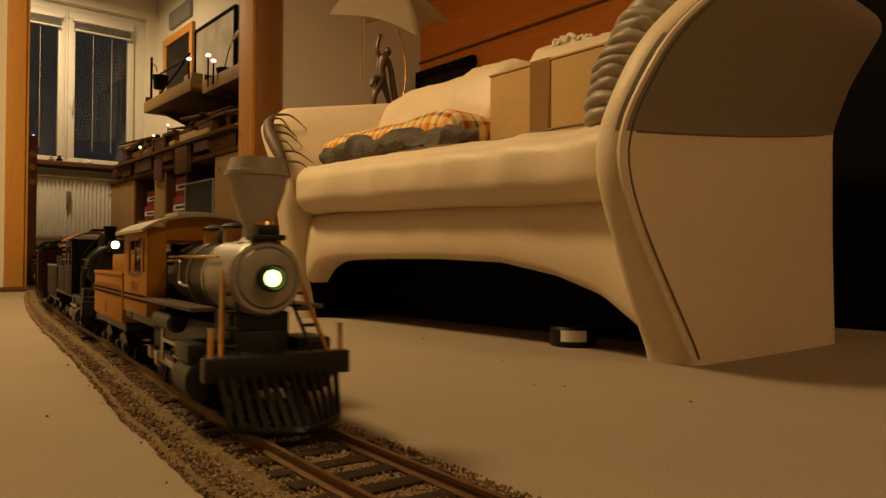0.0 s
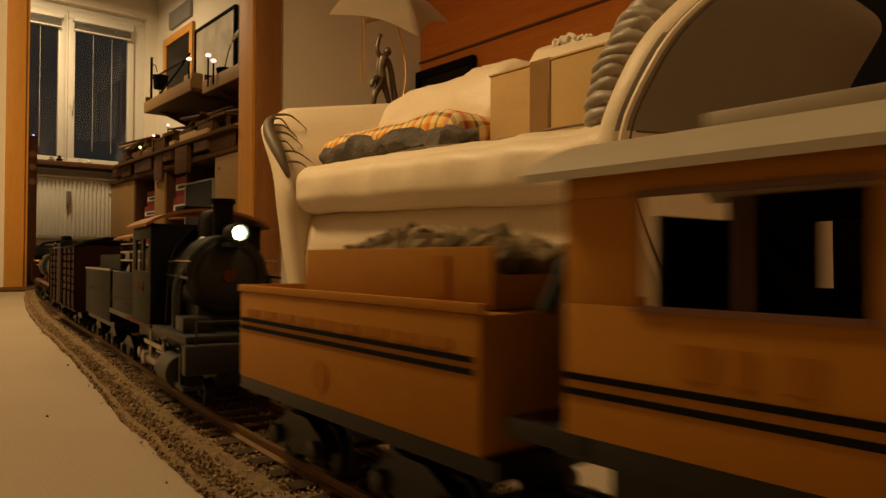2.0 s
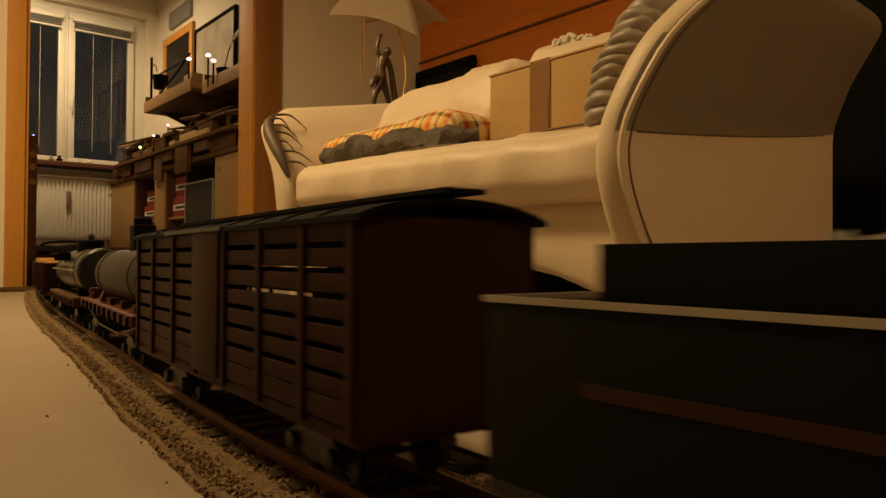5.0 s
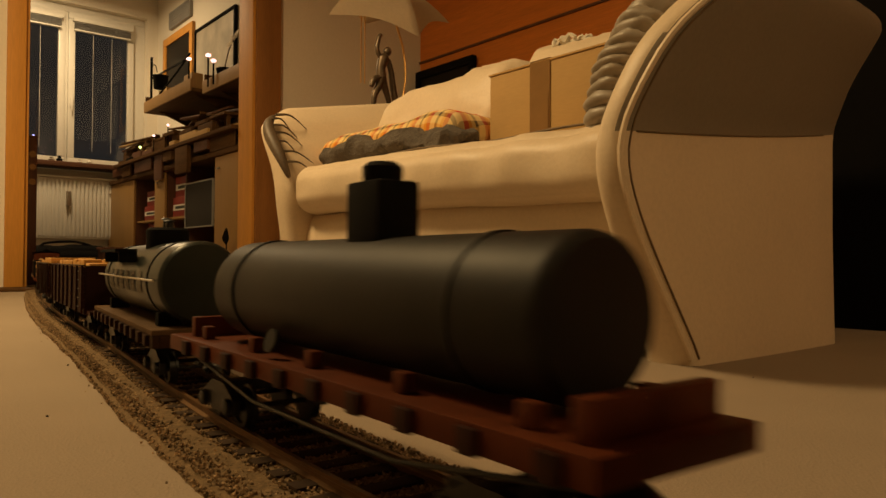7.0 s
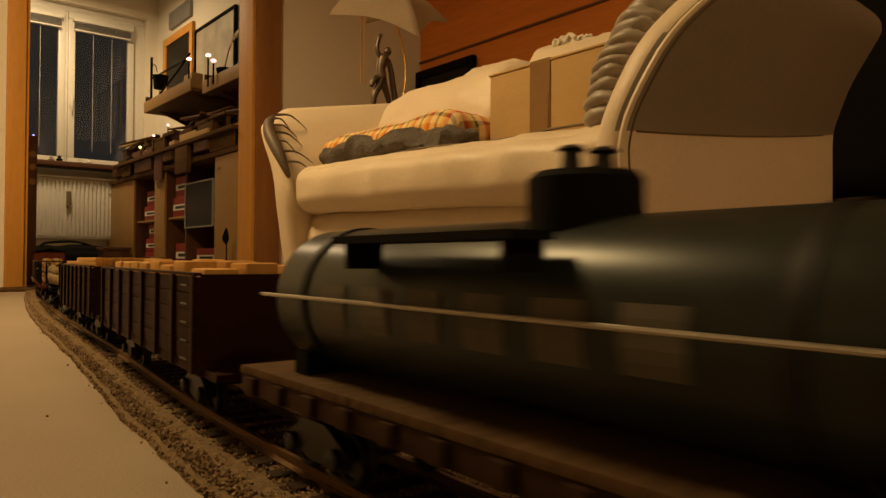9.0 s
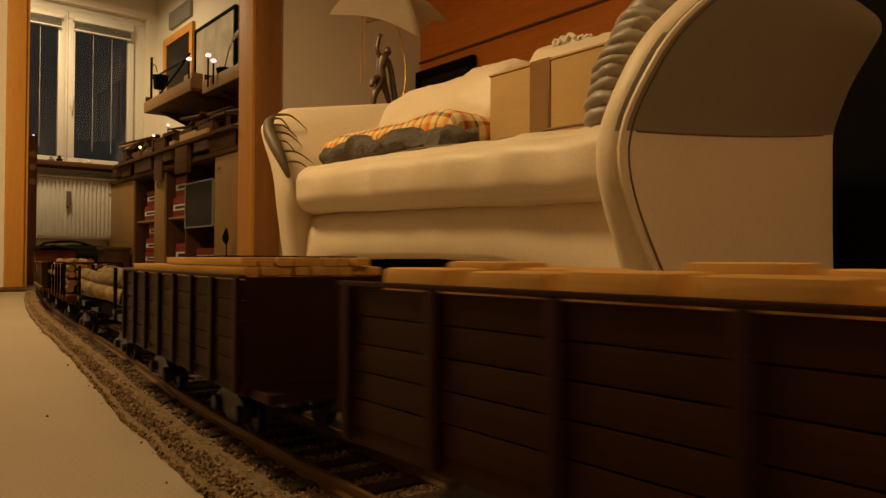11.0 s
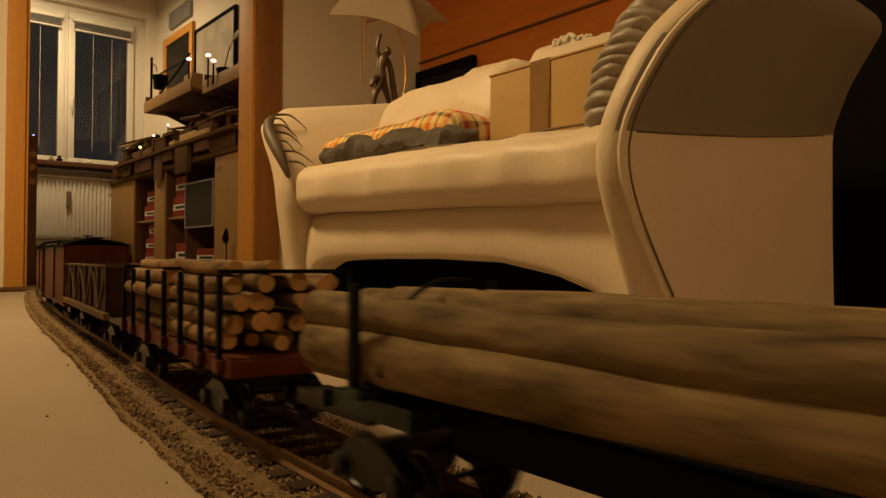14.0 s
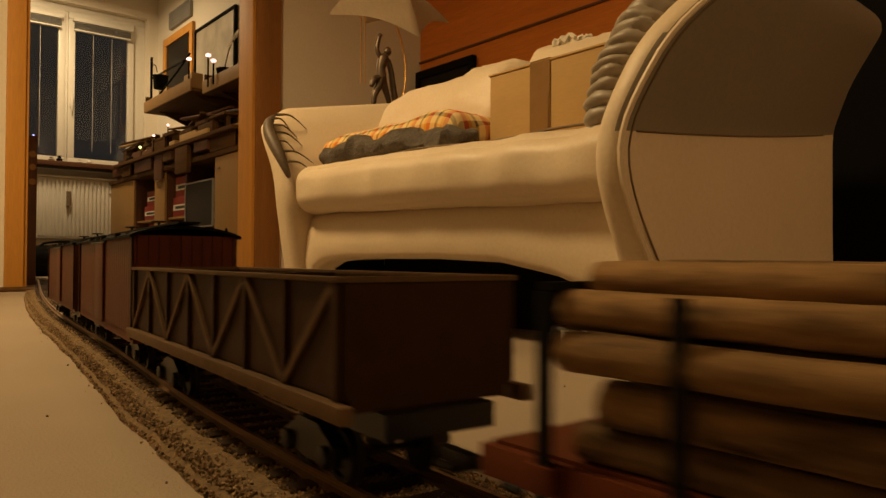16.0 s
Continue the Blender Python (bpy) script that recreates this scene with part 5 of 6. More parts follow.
        part("emblem", lathe(bm_new(), (-0.135, s * w, 0.065), (0, s, 0), [(0, 0.0085), (0.0007, 0.0085)], 20), DARK_TEXT, tb)
    rg = random.Random(3)
    for i in range(130):
        x, y = rg.uniform(-0.176, -0.016), rg.uniform(-0.028, 0.028)
        u, v = 2 * (x + 0.096) / 0.166, y / 0.030
        z = 0.124 + 0.018 * max(0.0, (1 - u * u) * (1 - v * v)) * rg.uniform(0.5, 1.0)
        bm = bm_new()
        bmesh.ops.create_icosphere(bm, subdivisions=1, radius=rg.uniform(0.0065, 0.0115))
        for w in bm.verts:
            w.co = Vector((w.co.x * 1.25, w.co.y, w.co.z * 0.8)) * rg.uniform(0.75, 1.15)
        bmesh.ops.transform(bm, matrix=Matrix.Translation((x, y, z)) @ Euler((rg.uniform(0, 6), rg.uniform(0, 6), rg.uniform(0, 6))).to_matrix().to_4x4(), verts=bm.verts[:])
        part("stone", bm, TAN_STONE, T, smooth=0)
    part("frame", boxes((-0.260, 0.006, -0.047, 0.047, 0.040, 0.049), bevel=0.001), BLACK_METAL, T)
    bogie(T, -0.065)
    bogie(T, -0.188)
    part("hook", tube(bm_new(), smooth_path([(-0.222, 0.012, 0.107), (-0.224, 0.012, 0.124), (-0.219, 0.012, 0.131), (-0.208, 0.012, 0.130)], 5), 0.003, 8), BLACK_METAL, T, "black curved filler pipe")
    coupler(T, -0.257, -1)


def build_green_loco():
    L = vehicle("tank_locomotive", "dark green model tank locomotive with tall chimney and bright headlight", "locomotive", -0.967, -0.10, -0.30)
    part("beam", boxes((-0.012, 0.0, -0.055, 0.055, 0.034, 0.058), (-0.43, -0.012, -0.052, 0.052, 0.058, 0.0645), bevel=0.0015), BLACK_METAL, L)
    for s in (-1, 1):
        part("footplate_edge", boxes((-0.285, -0.150, s * 0.0525 - 0.0007, s * 0.0525 + 0.0007, 0.0600, 0.0635)), RED_OXIDE, L)
    for s in (-1, 1):
        part("step", boxes((-0.04, -0.012, s * 0.046 - 0.008, s * 0.046 + 0.008, 0.020, 0.024), (-0.026, -0.022, s * 0.046 - 0.008, s * 0.046 + 0.008, 0.024, 0.05)), BLACK_METAL, L)
        part("cylinder", lathe(bm_new(), (-0.095, s * 0.045, 0.030), (1, 0, 0), [(0, 0.011), (0.002, 0.015), (0.046, 0.015), (0.048, 0.011)], 18), BLACK_METAL, L)
        part("handrail", rod(bm_new(), (-0.14, s * 0.039, 0.126), (-0.055, s * 0.039, 0.126), 0.0009, 8), STEEL, L)
        part("pipe", rod(bm_new(), (-0.14, s * 0.041, 0.113), (-0.05, s * 0.041, 0.111), 0.0014, 8), BLACK_METAL, L)
        part("slide_bar", boxes((-0.150, -0.095, s * 0.046 - 0.0015, s * 0.046 + 0.0015, 0.0375, 0.0395), (-0.150, -0.095, s * 0.046 - 0.0015, s * 0.046 + 0.0015, 0.0225, 0.0245), (-0.152, -0.150, s * 0.046 - 0.0015, s * 0.046 + 0.0015, 0.0225, 0.0395)), STEEL, L)
        part("expansion_link", boxes((-0.170, -0.164, s * 0.0495 - 0.001, s * 0.0495 + 0.001, 0.030, 0.058), bevel=0.0008), STEEL, L)
        part("combination_lever", boxes((-0.108, -0.104, s * 0.0495 - 0.001, s * 0.0495 + 0.001, 0.024, 0.050)), STEEL, L)
        part("main_lever", boxes((-0.20, -0.115, s * 0.049 - 0.001, s * 0.049 + 0.001, 0.042, 0.046)), STEEL, L)
    part("boiler", lathe(bm_new(), (-0.150, 0, 0.113), (1, 0, 0), [(0, 0.038), (0.073, 0.038), (0.0755, 0.036), (0.078, 0.030), (0.0795, 0.012), (0.080, 0.0)], 36, cap=False), BLACK_METAL, L, "gloss black boiler")
    part("saddle", boxes((-0.130, -0.080, -0.026, 0.026, 0.0648, 0.090), bevel=0.004), BLACK_METAL, L)
    part("front_rail", tube(bm_new(), [(-0.006, -0.045, 0.058), (-0.006, -0.045, 0.076), (-0.006, 0.045, 0.076), (-0.006, 0.045, 0.058)], 0.0012, 6), BLACK_METAL, L)
    for s in (-1, 1):
        part("tool_box", boxes((-0.068, -0.040, s * 0.036 - 0.012, s * 0.036 + 0.012, 0.0648, 0.078), bevel=0.0015), BLACK_METAL, L)
        part("steam_pipe", tube(bm_new(), smooth_path([(-0.088, s * 0.030, 0.125), (-0.084, s * 0.042, 0.105), (-0.080, s * 0.044, 0.066)], 5), 0.0045, 8), BLACK_METAL, L)
        part("sand_pipe", tube(bm_new(), smooth_path([(-0.125, s * 0.020, 0.158), (-0.130, s * 0.038, 0.130), (-0.140, s * 0.041, 0.066)], 5), 0.0013, 6), BLACK_METAL, L)
    part("hose", tube(bm_new(), smooth_path([(0.001, 0.02, 0.050), (0.012, 0.02, 0.046), (0.013, 0.02, 0.028)], 5), 0.0022, 6), BLACK, L)
    part("door_band", lathe(bm_new(), (-0.0732, 0, 0.113), (1, 0, 0), [(0, 0.030), (0.002, 0.031), (0.003, 0.027)], 32, cap=False), TANK_BLACK, L)
    part("number_plate", lathe(bm_new(), (-0.070, 0, 0.113), (1, 0, 0), [(0, 0.007), (0.002, 0.0065)], 18), RED_OXIDE, L, "round red plate")
    part("chimney", lathe(bm_new(), (-0.093, 0, 0.147), (0, 0, 1), [(0, 0.014), (0.004, 0.0095), (0.033, 0.0095), (0.034, 0.0115), (0.038, 0.0115), (0.038, 0.008)], 24), BLACK, L, "tall straight black chimney")
    part("dome", lathe(bm_new(), (-0.125, 0, 0.147), (0, 0, 1), [(0, 0.019), (0.003, 0.016), (0.018, 0.016), (0.027, 0.011), (0.030, 0.003)], 24), BLACK_METAL, L)
    hl = part("headlight", lathe(bm_new(), (-0.068, 0, 0.1515), (1, 0, 0), [(0, 0.006), (0.004, 0.0085), (0.026, 0.0085), (0.028, 0.0095), (0.030, 0.0095), (0.030, 0.007), (0.024, 0.006)], 22), BLACK_METAL, L)
    part("bracket", boxes((-0.090, -0.042, -0.008, 0.008, 0.1390, 0.1435)), BLACK_METAL, L)
    part("lens", lathe(bm_new(), (-0.043, 0, 0.1515), (1, 0, 0), [(0, 0.0064), (0.003, 0.0056), (0.005, 0.003)], 18), HEADLIGHT_BIG, hl, "bright headlight lens")
    cab = []
    x0, x1, h, zb, zt = -0.245, -0.147, 0.0535, 0.0645, 0.162
    for s in (-1, 1):
        y0, y1 = s * h - 0.001, s * h + 0.001
        for a, b, c, d in ((x0, x1, zb, 0.116), (x0, x1, 0.148, zt), (x0, -0.226, 0.116, 0.148), (-0.196, -0.184, 0.116, 0.148), (-0.160, x1, 0.116, 0.148)):
            cab.append((a, b, y0, y1, c, d))
    cab.append((x1 - 0.002, x1, -h, h, zb, 0.1625))
    body = cab_walls(L, GREEN_BLACK, "dark green cab wall with open windows", x0, x1, h, cab)
    for s in (-1, 1):
        for k in range(4):
            part("number_bar", boxes((-0.226 + k * 0.0115, -0.218 + k * 0.0115, s * 0.0549 - 0.0004, s * 0.0549 + 0.0004, 0.094, 0.105)), OLD_BOARD, body)
        part("trim", boxes((x0, x1, s * 0.0549 - 0.0004, s * 0.0549 + 0.0004, 0.1145, 0.1158)), RED_OXIDE, body)
    part("roof", arc_roof(-0.252, -0.135, 0.061, 0.1625, 0.016, 0.003), RUST_ROOF, L, "brown arched cab roof")
    part("roof_vent", boxes((-0.212, -0.172, -0.018, 0.018, 0.1775, 0.183), bevel=0.001), BLACK, L)
    # black sheet added mid-cab so the windows look into shade
    part("cab_lining", boxes((-0.238, -0.172, -0.0015, 0.0015, 0.066, 0.152)), BLACK, L)
    part("backhead", boxes((-0.17, -0.1475, -0.030, 0.030, 0.067, 0.14), bevel=0.004), BLACK, L)
    # rear bunker with a canopy on rails
    part("bunker", boxes((-0.412, -0.246, -0.051, 0.051, 0.0648, 0.112), bevel=0.0015), GREEN_BLACK, L, "dark green rear bunker")
    for s in (-1, 1):
        part("bunker_edge", boxes((-0.412, -0.246, s * 0.0515 - 0.0007, s * 0.0515 + 0.0007, 0.079, 0.081)), HOPPER, L)
    part("rear_drum", lathe(bm_new(), (-0.385, 0, 0.103), (1, 0, 0), [(0, 0.036), (0.004, 0.041), (0.124, 0.041), (0.128, 0.036)], 28), ROOF_CREAM, L, "pale rounded tank between the rails")
    for z in (0.126, 0.136, 0.146):
        for s in (-1, 1):
            part("guard_rail", rod(bm_new(), (-0.385, s * 0.045, z), (-0.246, s * 0.045, z), 0.0013, 6), STEEL, L)
    for x in (-0.383, -0.315, -0.250):
        for s in (-1, 1):
            part("post", rod(bm_new(), (x, s * 0.045, 0.110), (x, s * 0.045, 0.156), 0.0016, 6), BLACK_METAL, L)
    part("canopy", arc_roof(-0.415, -0.248, 0.050, 0.154, 0.008, 0.0025), RUST_ROOF, L, "thin brown canopy over the bunker")
    part("hook", tube(bm_new(), smooth_path([(-0.418, -0.02, 0.112), (-0.424, -0.02, 0.145), (-0.420, -0.02, 0.152), (-0.412, -0.02, 0.150)], 4), 0.0022, 6), BLACK_METAL, L)
    running_gear(L, [-0.150, -0.200, -0.250], 0.019, crank=0.010)
    part("frame", boxes((-0.40, -0.03, -0.020, 0.020, 0.020, 0.0575)), BLACK_METAL, L)
    wheelset(L, -0.045, 0.012)
    bogie(L, -0.360)
    coupler(L, -0.412, -1)
    T = vehicle("tender", "dark green model tender with a pale rim and grey coal load", "tender", -1.408, -0.05, -0.20)
    tb = part("tank", boxes((-0.248, 0.0, -0.051, 0.051, 0.044, 0.112), bevel=0.0015), GREEN_BLACK, T)
    part("rim", boxes((-0.249, 0.001, -0.052, -0.0495, 0.112, 0.1145), (-0.249, 0.001, 0.0495, 0.052, 0.112, 0.1145), (-0.249, -0.2465, -0.0495, 0.0495, 0.112, 0.1145)), SMOKEBOX, T, "worn grey rim")
    for q in ((-0.205, 0.0, -0.036, -0.033, 0.1125, 0.134), (-0.205, 0.0, 0.033, 0.036, 0.1125, 0.134), (-0.205, -0.202, -0.033, 0.033, 0.1125, 0.134), (-0.202, 0.0, -0.033, 0.033, 0.1125, 0.124)):
        part("bunker_wall", boxes(q), GREEN_BLACK, T)
    part("coal", pellets(380, -0.198, -0.004, 0.031, 0.123, 0.014, 0.005, 8), COAL, T, "grey coal load", smooth=0)
    for s in (-1, 1):
        part("lettering_bar", boxes((-0.20, -0.07, s * 0.0514 - 0.0003, s * 0.0514 + 0.0003, 0.082, 0.087)), HOPPER, tb)
    part("frame", boxes((-0.252, 0.004, -0.046, 0.046, 0.036, 0.0435)), BLACK_METAL, T)
    bogie(T, -0.055)
    bogie(T, -0.195)
    coupler(T, -0.25, -1)


def build_stock_car():
    C = vehicle("stock_car", "brown slatted model stock car with a dark roof", "wagon", -1.738, -0.08, -0.385)
    L, h = 0.462, 0.0555
    part("floor", boxes((-L, 0, -h, h, 0.036, 0.044), bevel=0.001), BOX_BROWN, C)
    for s in (-1, 1):
        for k in range(8):
            z = 0.045 + k * 0.0132
            part("slat", boxes((-L + 0.003, -0.003, s * h - 0.0012, s * h + 0.0012, z, z + (0.0125 if k in (0, 7) else 0.0098)), bevel=0.0006), BOX_BROWN, C)
        for x in (-L + 0.002, -0.40, -0.33, -0.265, -0.197, -0.13, -0.065, -0.008):
            part("post", boxes((x, x + 0.006, s * (h + 0.0022) - 0.0012, s * (h + 0.0022) + 0.0012, 0.040, 0.149)), BOX_BROWN, C)
        part("door", boxes((-0.262, -0.20, s * (h + 0.004) - 0.001, s * (h + 0.004) + 0.001, 0.044, 0.148), bevel=0.0006), BOX_BROWN, C)
        part("door_rail", boxes((-0.34, -0.19, s * (h + 0.0055) - 0.001, s * (h + 0.0055) + 0.001, 0.148, 0.151)), BLACK_METAL, C)
    for x in (-L, -0.003):
        part("end_wall", boxes((x, x + 0.003, -h, h, 0.044, 0.150)), BOX_BROWN, C)
    part("roof", arc_roof(-L - 0.008, 0.008, 0.060, 0.150, 0.010, 0.003), BLACK, C, "dark weathered roof")
    part("running_board", boxes((-L - 0.012, 0.012, -0.013, 0.013, 0.1625, 0.165)), BLACK, C)
    for i in range(9):
        part("roof_rib", arc_roof(-L + 0.03 + i * 0.049, -L + 0.034 + i * 0.049, 0.0595, 0.1512, 0.010, 0.002), BLACK, C)
    part("brake_wheel", lathe(bm_new(), (-L - 0.008, 0.02, 0.166), (0, 0, 1), [(0, 0.009), (0.002, 0.009)], 14), BLACK_METAL, C)
    bogie(C, -0.085)
    bogie(C, -0.378)
    coupler(C, 0, 1)
    coupler(C, -L, -1)


def build_tank_cars():
    C = vehicle("tank_car", "black tank with a tall square dome on a red-brown flat wagon", "wagon", -2.285, -0.08, -0.405)
    L, h = 0.500, 0.050
    part("deck", boxes((-L, -0.014, -h, h, 0.050, 0.0625), bevel=0.001), RED_OXIDE, C)
    for s in (-1, 1):
        for i in range(10):
            part("stake_pocket", boxes((-0.04 - i * 0.046, -0.028 - i * 0.046, s * (h + 0.002) - 0.002, s * (h + 0.002) + 0.002, 0.050, 0.061), bevel=0.0006), BOX_BROWN, C)
    for x in (-0.06, -0.15, -0.25, -0.34, -0.44):
        for s in (-1, 1):
            part("chock", boxes((x - 0.005, x + 0.005, s * 0.036 - 0.004, s * 0.036 + 0.004, 0.0626, 0.073), bevel=0.001), RED_OXIDE, C)
    part("headboard", boxes((-0.035, -0.026, -0.040, 0.040, 0.0626, 0.079), bevel=0.001), RED_OXIDE, C)
    part("headboard", boxes((-0.472, -0.463, -0.040, 0.040, 0.0626, 0.079), bevel=0.001), RED_OXIDE, C)
    r, zc = 0.0385, 0.1035
    part("tank", lathe(bm_new(), (-0.428, 0, zc), (1, 0, 0), [(0, 0.02), (0.001, r - 0.004), (0.004, r - 0.001), (0.008, r), (0.366, r), (0.370, r - 0.001), (0.373, r - 0.004), (0.374, 0.02)], 44), TANK_BLACK, C, "black cylindrical tank")
    for x in (-0.118, -0.385):
        part("tank_band", lathe(bm_new(), (x, 0, zc), (1, 0, 0), [(0, r), (0, r + 0.0012), (0.005, r + 0.0012), (0.005, r)], 44, cap=False), TANK_BLACK, C)
    d = part("dome", boxes((-0.249, -0.211, -0.015, 0.015, 0.134, 0.176), bevel=0.003), BLACK, C, "tall square dome")
    part("dome_cap", lathe(bm_new(), (-0.230, 0, 0.176), (0, 0, 1), [(0, 0.012), (0.003, 0.0125), (0.009, 0.0125), (0.012, 0.009)], 20), BLACK, d)
    part("brake_wheel", lathe(rod(bm_new(), (-0.488, 0.025, 0.0625), (-0.488, 0.025, 0.098), 0.0012, 6), (-0.488, 0.025, 0.097), (0, 0, 1), [(0, 0.009), (0.0015, 0.009)], 14), BLACK_METAL, C)
    for s in (-1, 1):
        part("valve_wheel", lathe(bm_new(), (-0.30, s * 0.040, 0.074), (0, s, 0.3), [(0, 0.008), (0.003, 0.008)], 14), TANK_BLACK, C)
        part("truss_rod", tube(bm_new(), [(-0.02, s * 0.042, 0.049), (-0.15, s * 0.042, 0.030), (-0.33, s * 0.042, 0.030), (-0.46, s * 0.042, 0.049)], 0.0015, 6), BLACK_METAL, C)
    bogie(C, -0.085)
    bogie(C, -0.410)
    coupler(C, 0, 1)
    coupler(C, -L, -1)

    C = vehicle("tank_car", "black tank wagon with handrails, a low dome and pale side lettering", "wagon", -2.843, -0.08, -0.38)
    L, h = 0.460, 0.052
    for i in range(34):
        x = -L + i * (L - 0.022) / 34
        part("plank", boxes((x + 0.0003, x + (L - 0.022) / 34 - 0.0003, -h, h, 0.053, 0.058), bevel=0.0006), DECK, C)
    for s in (-1, 1):
        for i in range(11):
            x = -0.045 - i * 0.0395
            part("stake_pocket", boxes((x - 0.006, x + 0.006, s * (h + 0.001) - 0.002, s * (h + 0.001) + 0.002, 0.041, 0.052), bevel=0.0006), HOPPER, C)
    part("side_sill", boxes((-L, -0.022, -h + 0.001, -h + 0.008, 0.040, 0.053), (-L, -0.022, h - 0.008, h - 0.001, 0.040, 0.053), (-0.028, -0.022, -h + 0.008, h - 0.008, 0.040, 0.053), bevel=0.0008), HOPPER, C)
    r, zc = 0.0435, 0.1035
    part("tank", lathe(bm_new(), (-0.430, 0, zc), (1, 0, 0), [(0, 0.02), (0.001, r - 0.004), (0.004, r - 0.001), (0.008, r), (0.386, r), (0.390, r - 0.001), (0.393, r - 0.004), (0.394, 0.02)], 44), TANK_GREY, C, "weathered grey-black tank")
    for x in (-0.10, -0.39):
        part("tank_band", lathe(bm_new(), (x, 0, zc), (1, 0, 0), [(0, r), (0, r + 0.0012), (0.006, r + 0.0012), (0.006, r)], 44, cap=False), TANK_BLACK, C)
    d = part("dome", lathe(bm_new(), (-0.208, 0, 0.140), (0, 0, 1), [(0, 0.025), (0.023, 0.025), (0.026, 0.022)], 28), BLACK, C, "low round dome")
    for x, z in ((-0.216, 0.011), (-0.198, 0.008)):
        part("valve", lathe(bm_new(), (x, 0, 0.165), (0, 0, 1), [(0, 0.005), (z, 0.004), (z + 0.001, 0.007), (z + 0.003, 0.004)], 12), BLACK_METAL, d)
    for s in (-1, 1):
        part("walkway", boxes((-0.32, -0.19, s * 0.050 - 0.012, s * 0.050 + 0.012, 0.136, 0.1395)), BLACK, C)
        for x in (-0.315, -0.20):
            part("walkway_bracket", boxes((x, x + 0.004, s * 0.047 - 0.010, s * 0.047 + 0.010, 0.1235, 0.136)), BLACK, C)
        part("handrail", rod(bm_new(), (-0.435, s * 0.0485, 0.106), (-0.035, s * 0.0485, 0.106), 0.0012, 8), STEEL, C, "thin steel handrail")
        for k in range(6):
            x = -0.365 + k * 0.042
            bm = bm_new()
            for i in range(5):
                a0, a1 = radians(-18 + i * 6.4), radians(-18 + (i + 1) * 6.4)
                vs = [bm.verts.new((x + dx, s * (r + 0.0008) * math.cos(a), zc + (r + 0.0008) * math.sin(a))) for dx, a in ((0, a0), (0.026, a0), (0.026, a1), (0, a1))]
                bm.faces.new(vs)
            part("lettering_bar", bm, PALE_TEXT, C)
        for x in (-0.07, -0.40):
            part("saddle", boxes((x - 0.008, x + 0.008, s * 0.026 - 0.012, s * 0.026 + 0.012, 0.0585, 0.0720)), BLACK, C)
    bogie(C, -0.080)
    bogie(C, -0.380)
    coupler(C, -0.022, 1)
    coupler(C, -L, -1)


def build_gondolas():
    for place, L, mat, load, label in ((-3.372, 0.482, BOX_BROWN, "logs", "dark brown model gondola with ribs and a ladder, loaded with wood"),
                                       (-3.980, 0.392, GONDOLA_RED, "lumber", "red-brown ribbed model gondola loaded with yellow lumber")):
        C = vehicle("gondola", label, "wagon", place, -0.08, -L + 0.08)
        h = 0.0575
        part("floor", boxes((-L, 0, -h, h, 0.040, 0.050), bevel=0.001), mat, C)
        part("end_platform", boxes((0.0, 0.035, -h + 0.004, h - 0.004, 0.040, 0.046)), mat, C)
        nr = 8
        for s in (-1, 1):
            for k in range(5):
                z = 0.0495 + k * 0.0131
                part("plank", boxes((-L, 0, s * h - 0.0012, s * h + 0.0012, z, z + 0.0125), bevel=0.0005), mat, C)
            for i in range(nr):
                x = -L + 0.004 + i * (L - 0.014) / (nr - 1)
                part("rib", boxes((x, x + 0.007, s * (h + 0.0028) - 0.0016, s * (h + 0.0028) + 0.0016, 0.042, 0.1155), bevel=0.0005), mat, C)
            part("top_rail", boxes((-L - 0.001, 0.001, s * (h + 0.001) - 0.0028, s * (h + 0.001) + 0.0028, 0.1155, 0.1178), bevel=0.0005), mat, C)
            for k in range(5 if load == "logs" else 0):
                part("ladder_rung", rod(bm_new(), (-0.030, s * (h + 0.006), 0.052 + k * 0.014), (-0.010, s * (h + 0.006), 0.052 + k * 0.014), 0.0009, 6), BLACK_METAL, C)
        for x in (-L, -0.003):
            part("end_wall", boxes((x, x + 0.003, -h + 0.0015, h - 0.0015, 0.050, 0.1165)), mat, C)
        random.seed(11)
        if load == "lumber":
            for k in range(26):
                row, lay = k % 9, k // 9
                y = -0.046 + row * 0.0115
                x1 = -0.012 - random.uniform(0, 0.01)
                x0 = x1 - (0.20 if lay == 2 else 0.36) - random.uniform(0, 0.012)
                z = 0.1105 + lay * 0.0064
                part("board", boxes((x0, x1, y - 0.0054, y + 0.0054, z, z + 0.0062), bevel=0.0010), LUMBER, C)
            part("load_base", boxes((-0.38, -0.012, -0.052, 0.052, 0.052, 0.1102)), LUMBER, C)
            for x in (-0.06, -0.10, -0.145, -0.19):
                part("strap", boxes((x, x + 0.002, -0.053, 0.053, 0.1297, 0.1307)), BLACK, C)
        else:
            part("load_base", boxes((-0.46, -0.012, -0.052, 0.052, 0.052, 0.108)), BOX_BROWN, C)
            for k in range(24):
                x = -0.44 + (k % 8) * 0.056 + random.uniform(-0.006, 0.006)
                y = -0.034 + (k // 8) * 0.034
                part("wood_piece", box(bm_new(), x - 0.022, x + 0.022, y - 0.014, y + 0.014, 0.107, 0.120 + random.uniform(0, 0.008), bevel=0.003), LUMBER, C)
        bogie(C, -0.085)
        bogie(C, -L + 0.085)
        coupler(C, 0.03, 1)
        coupler(C, -L, -1)


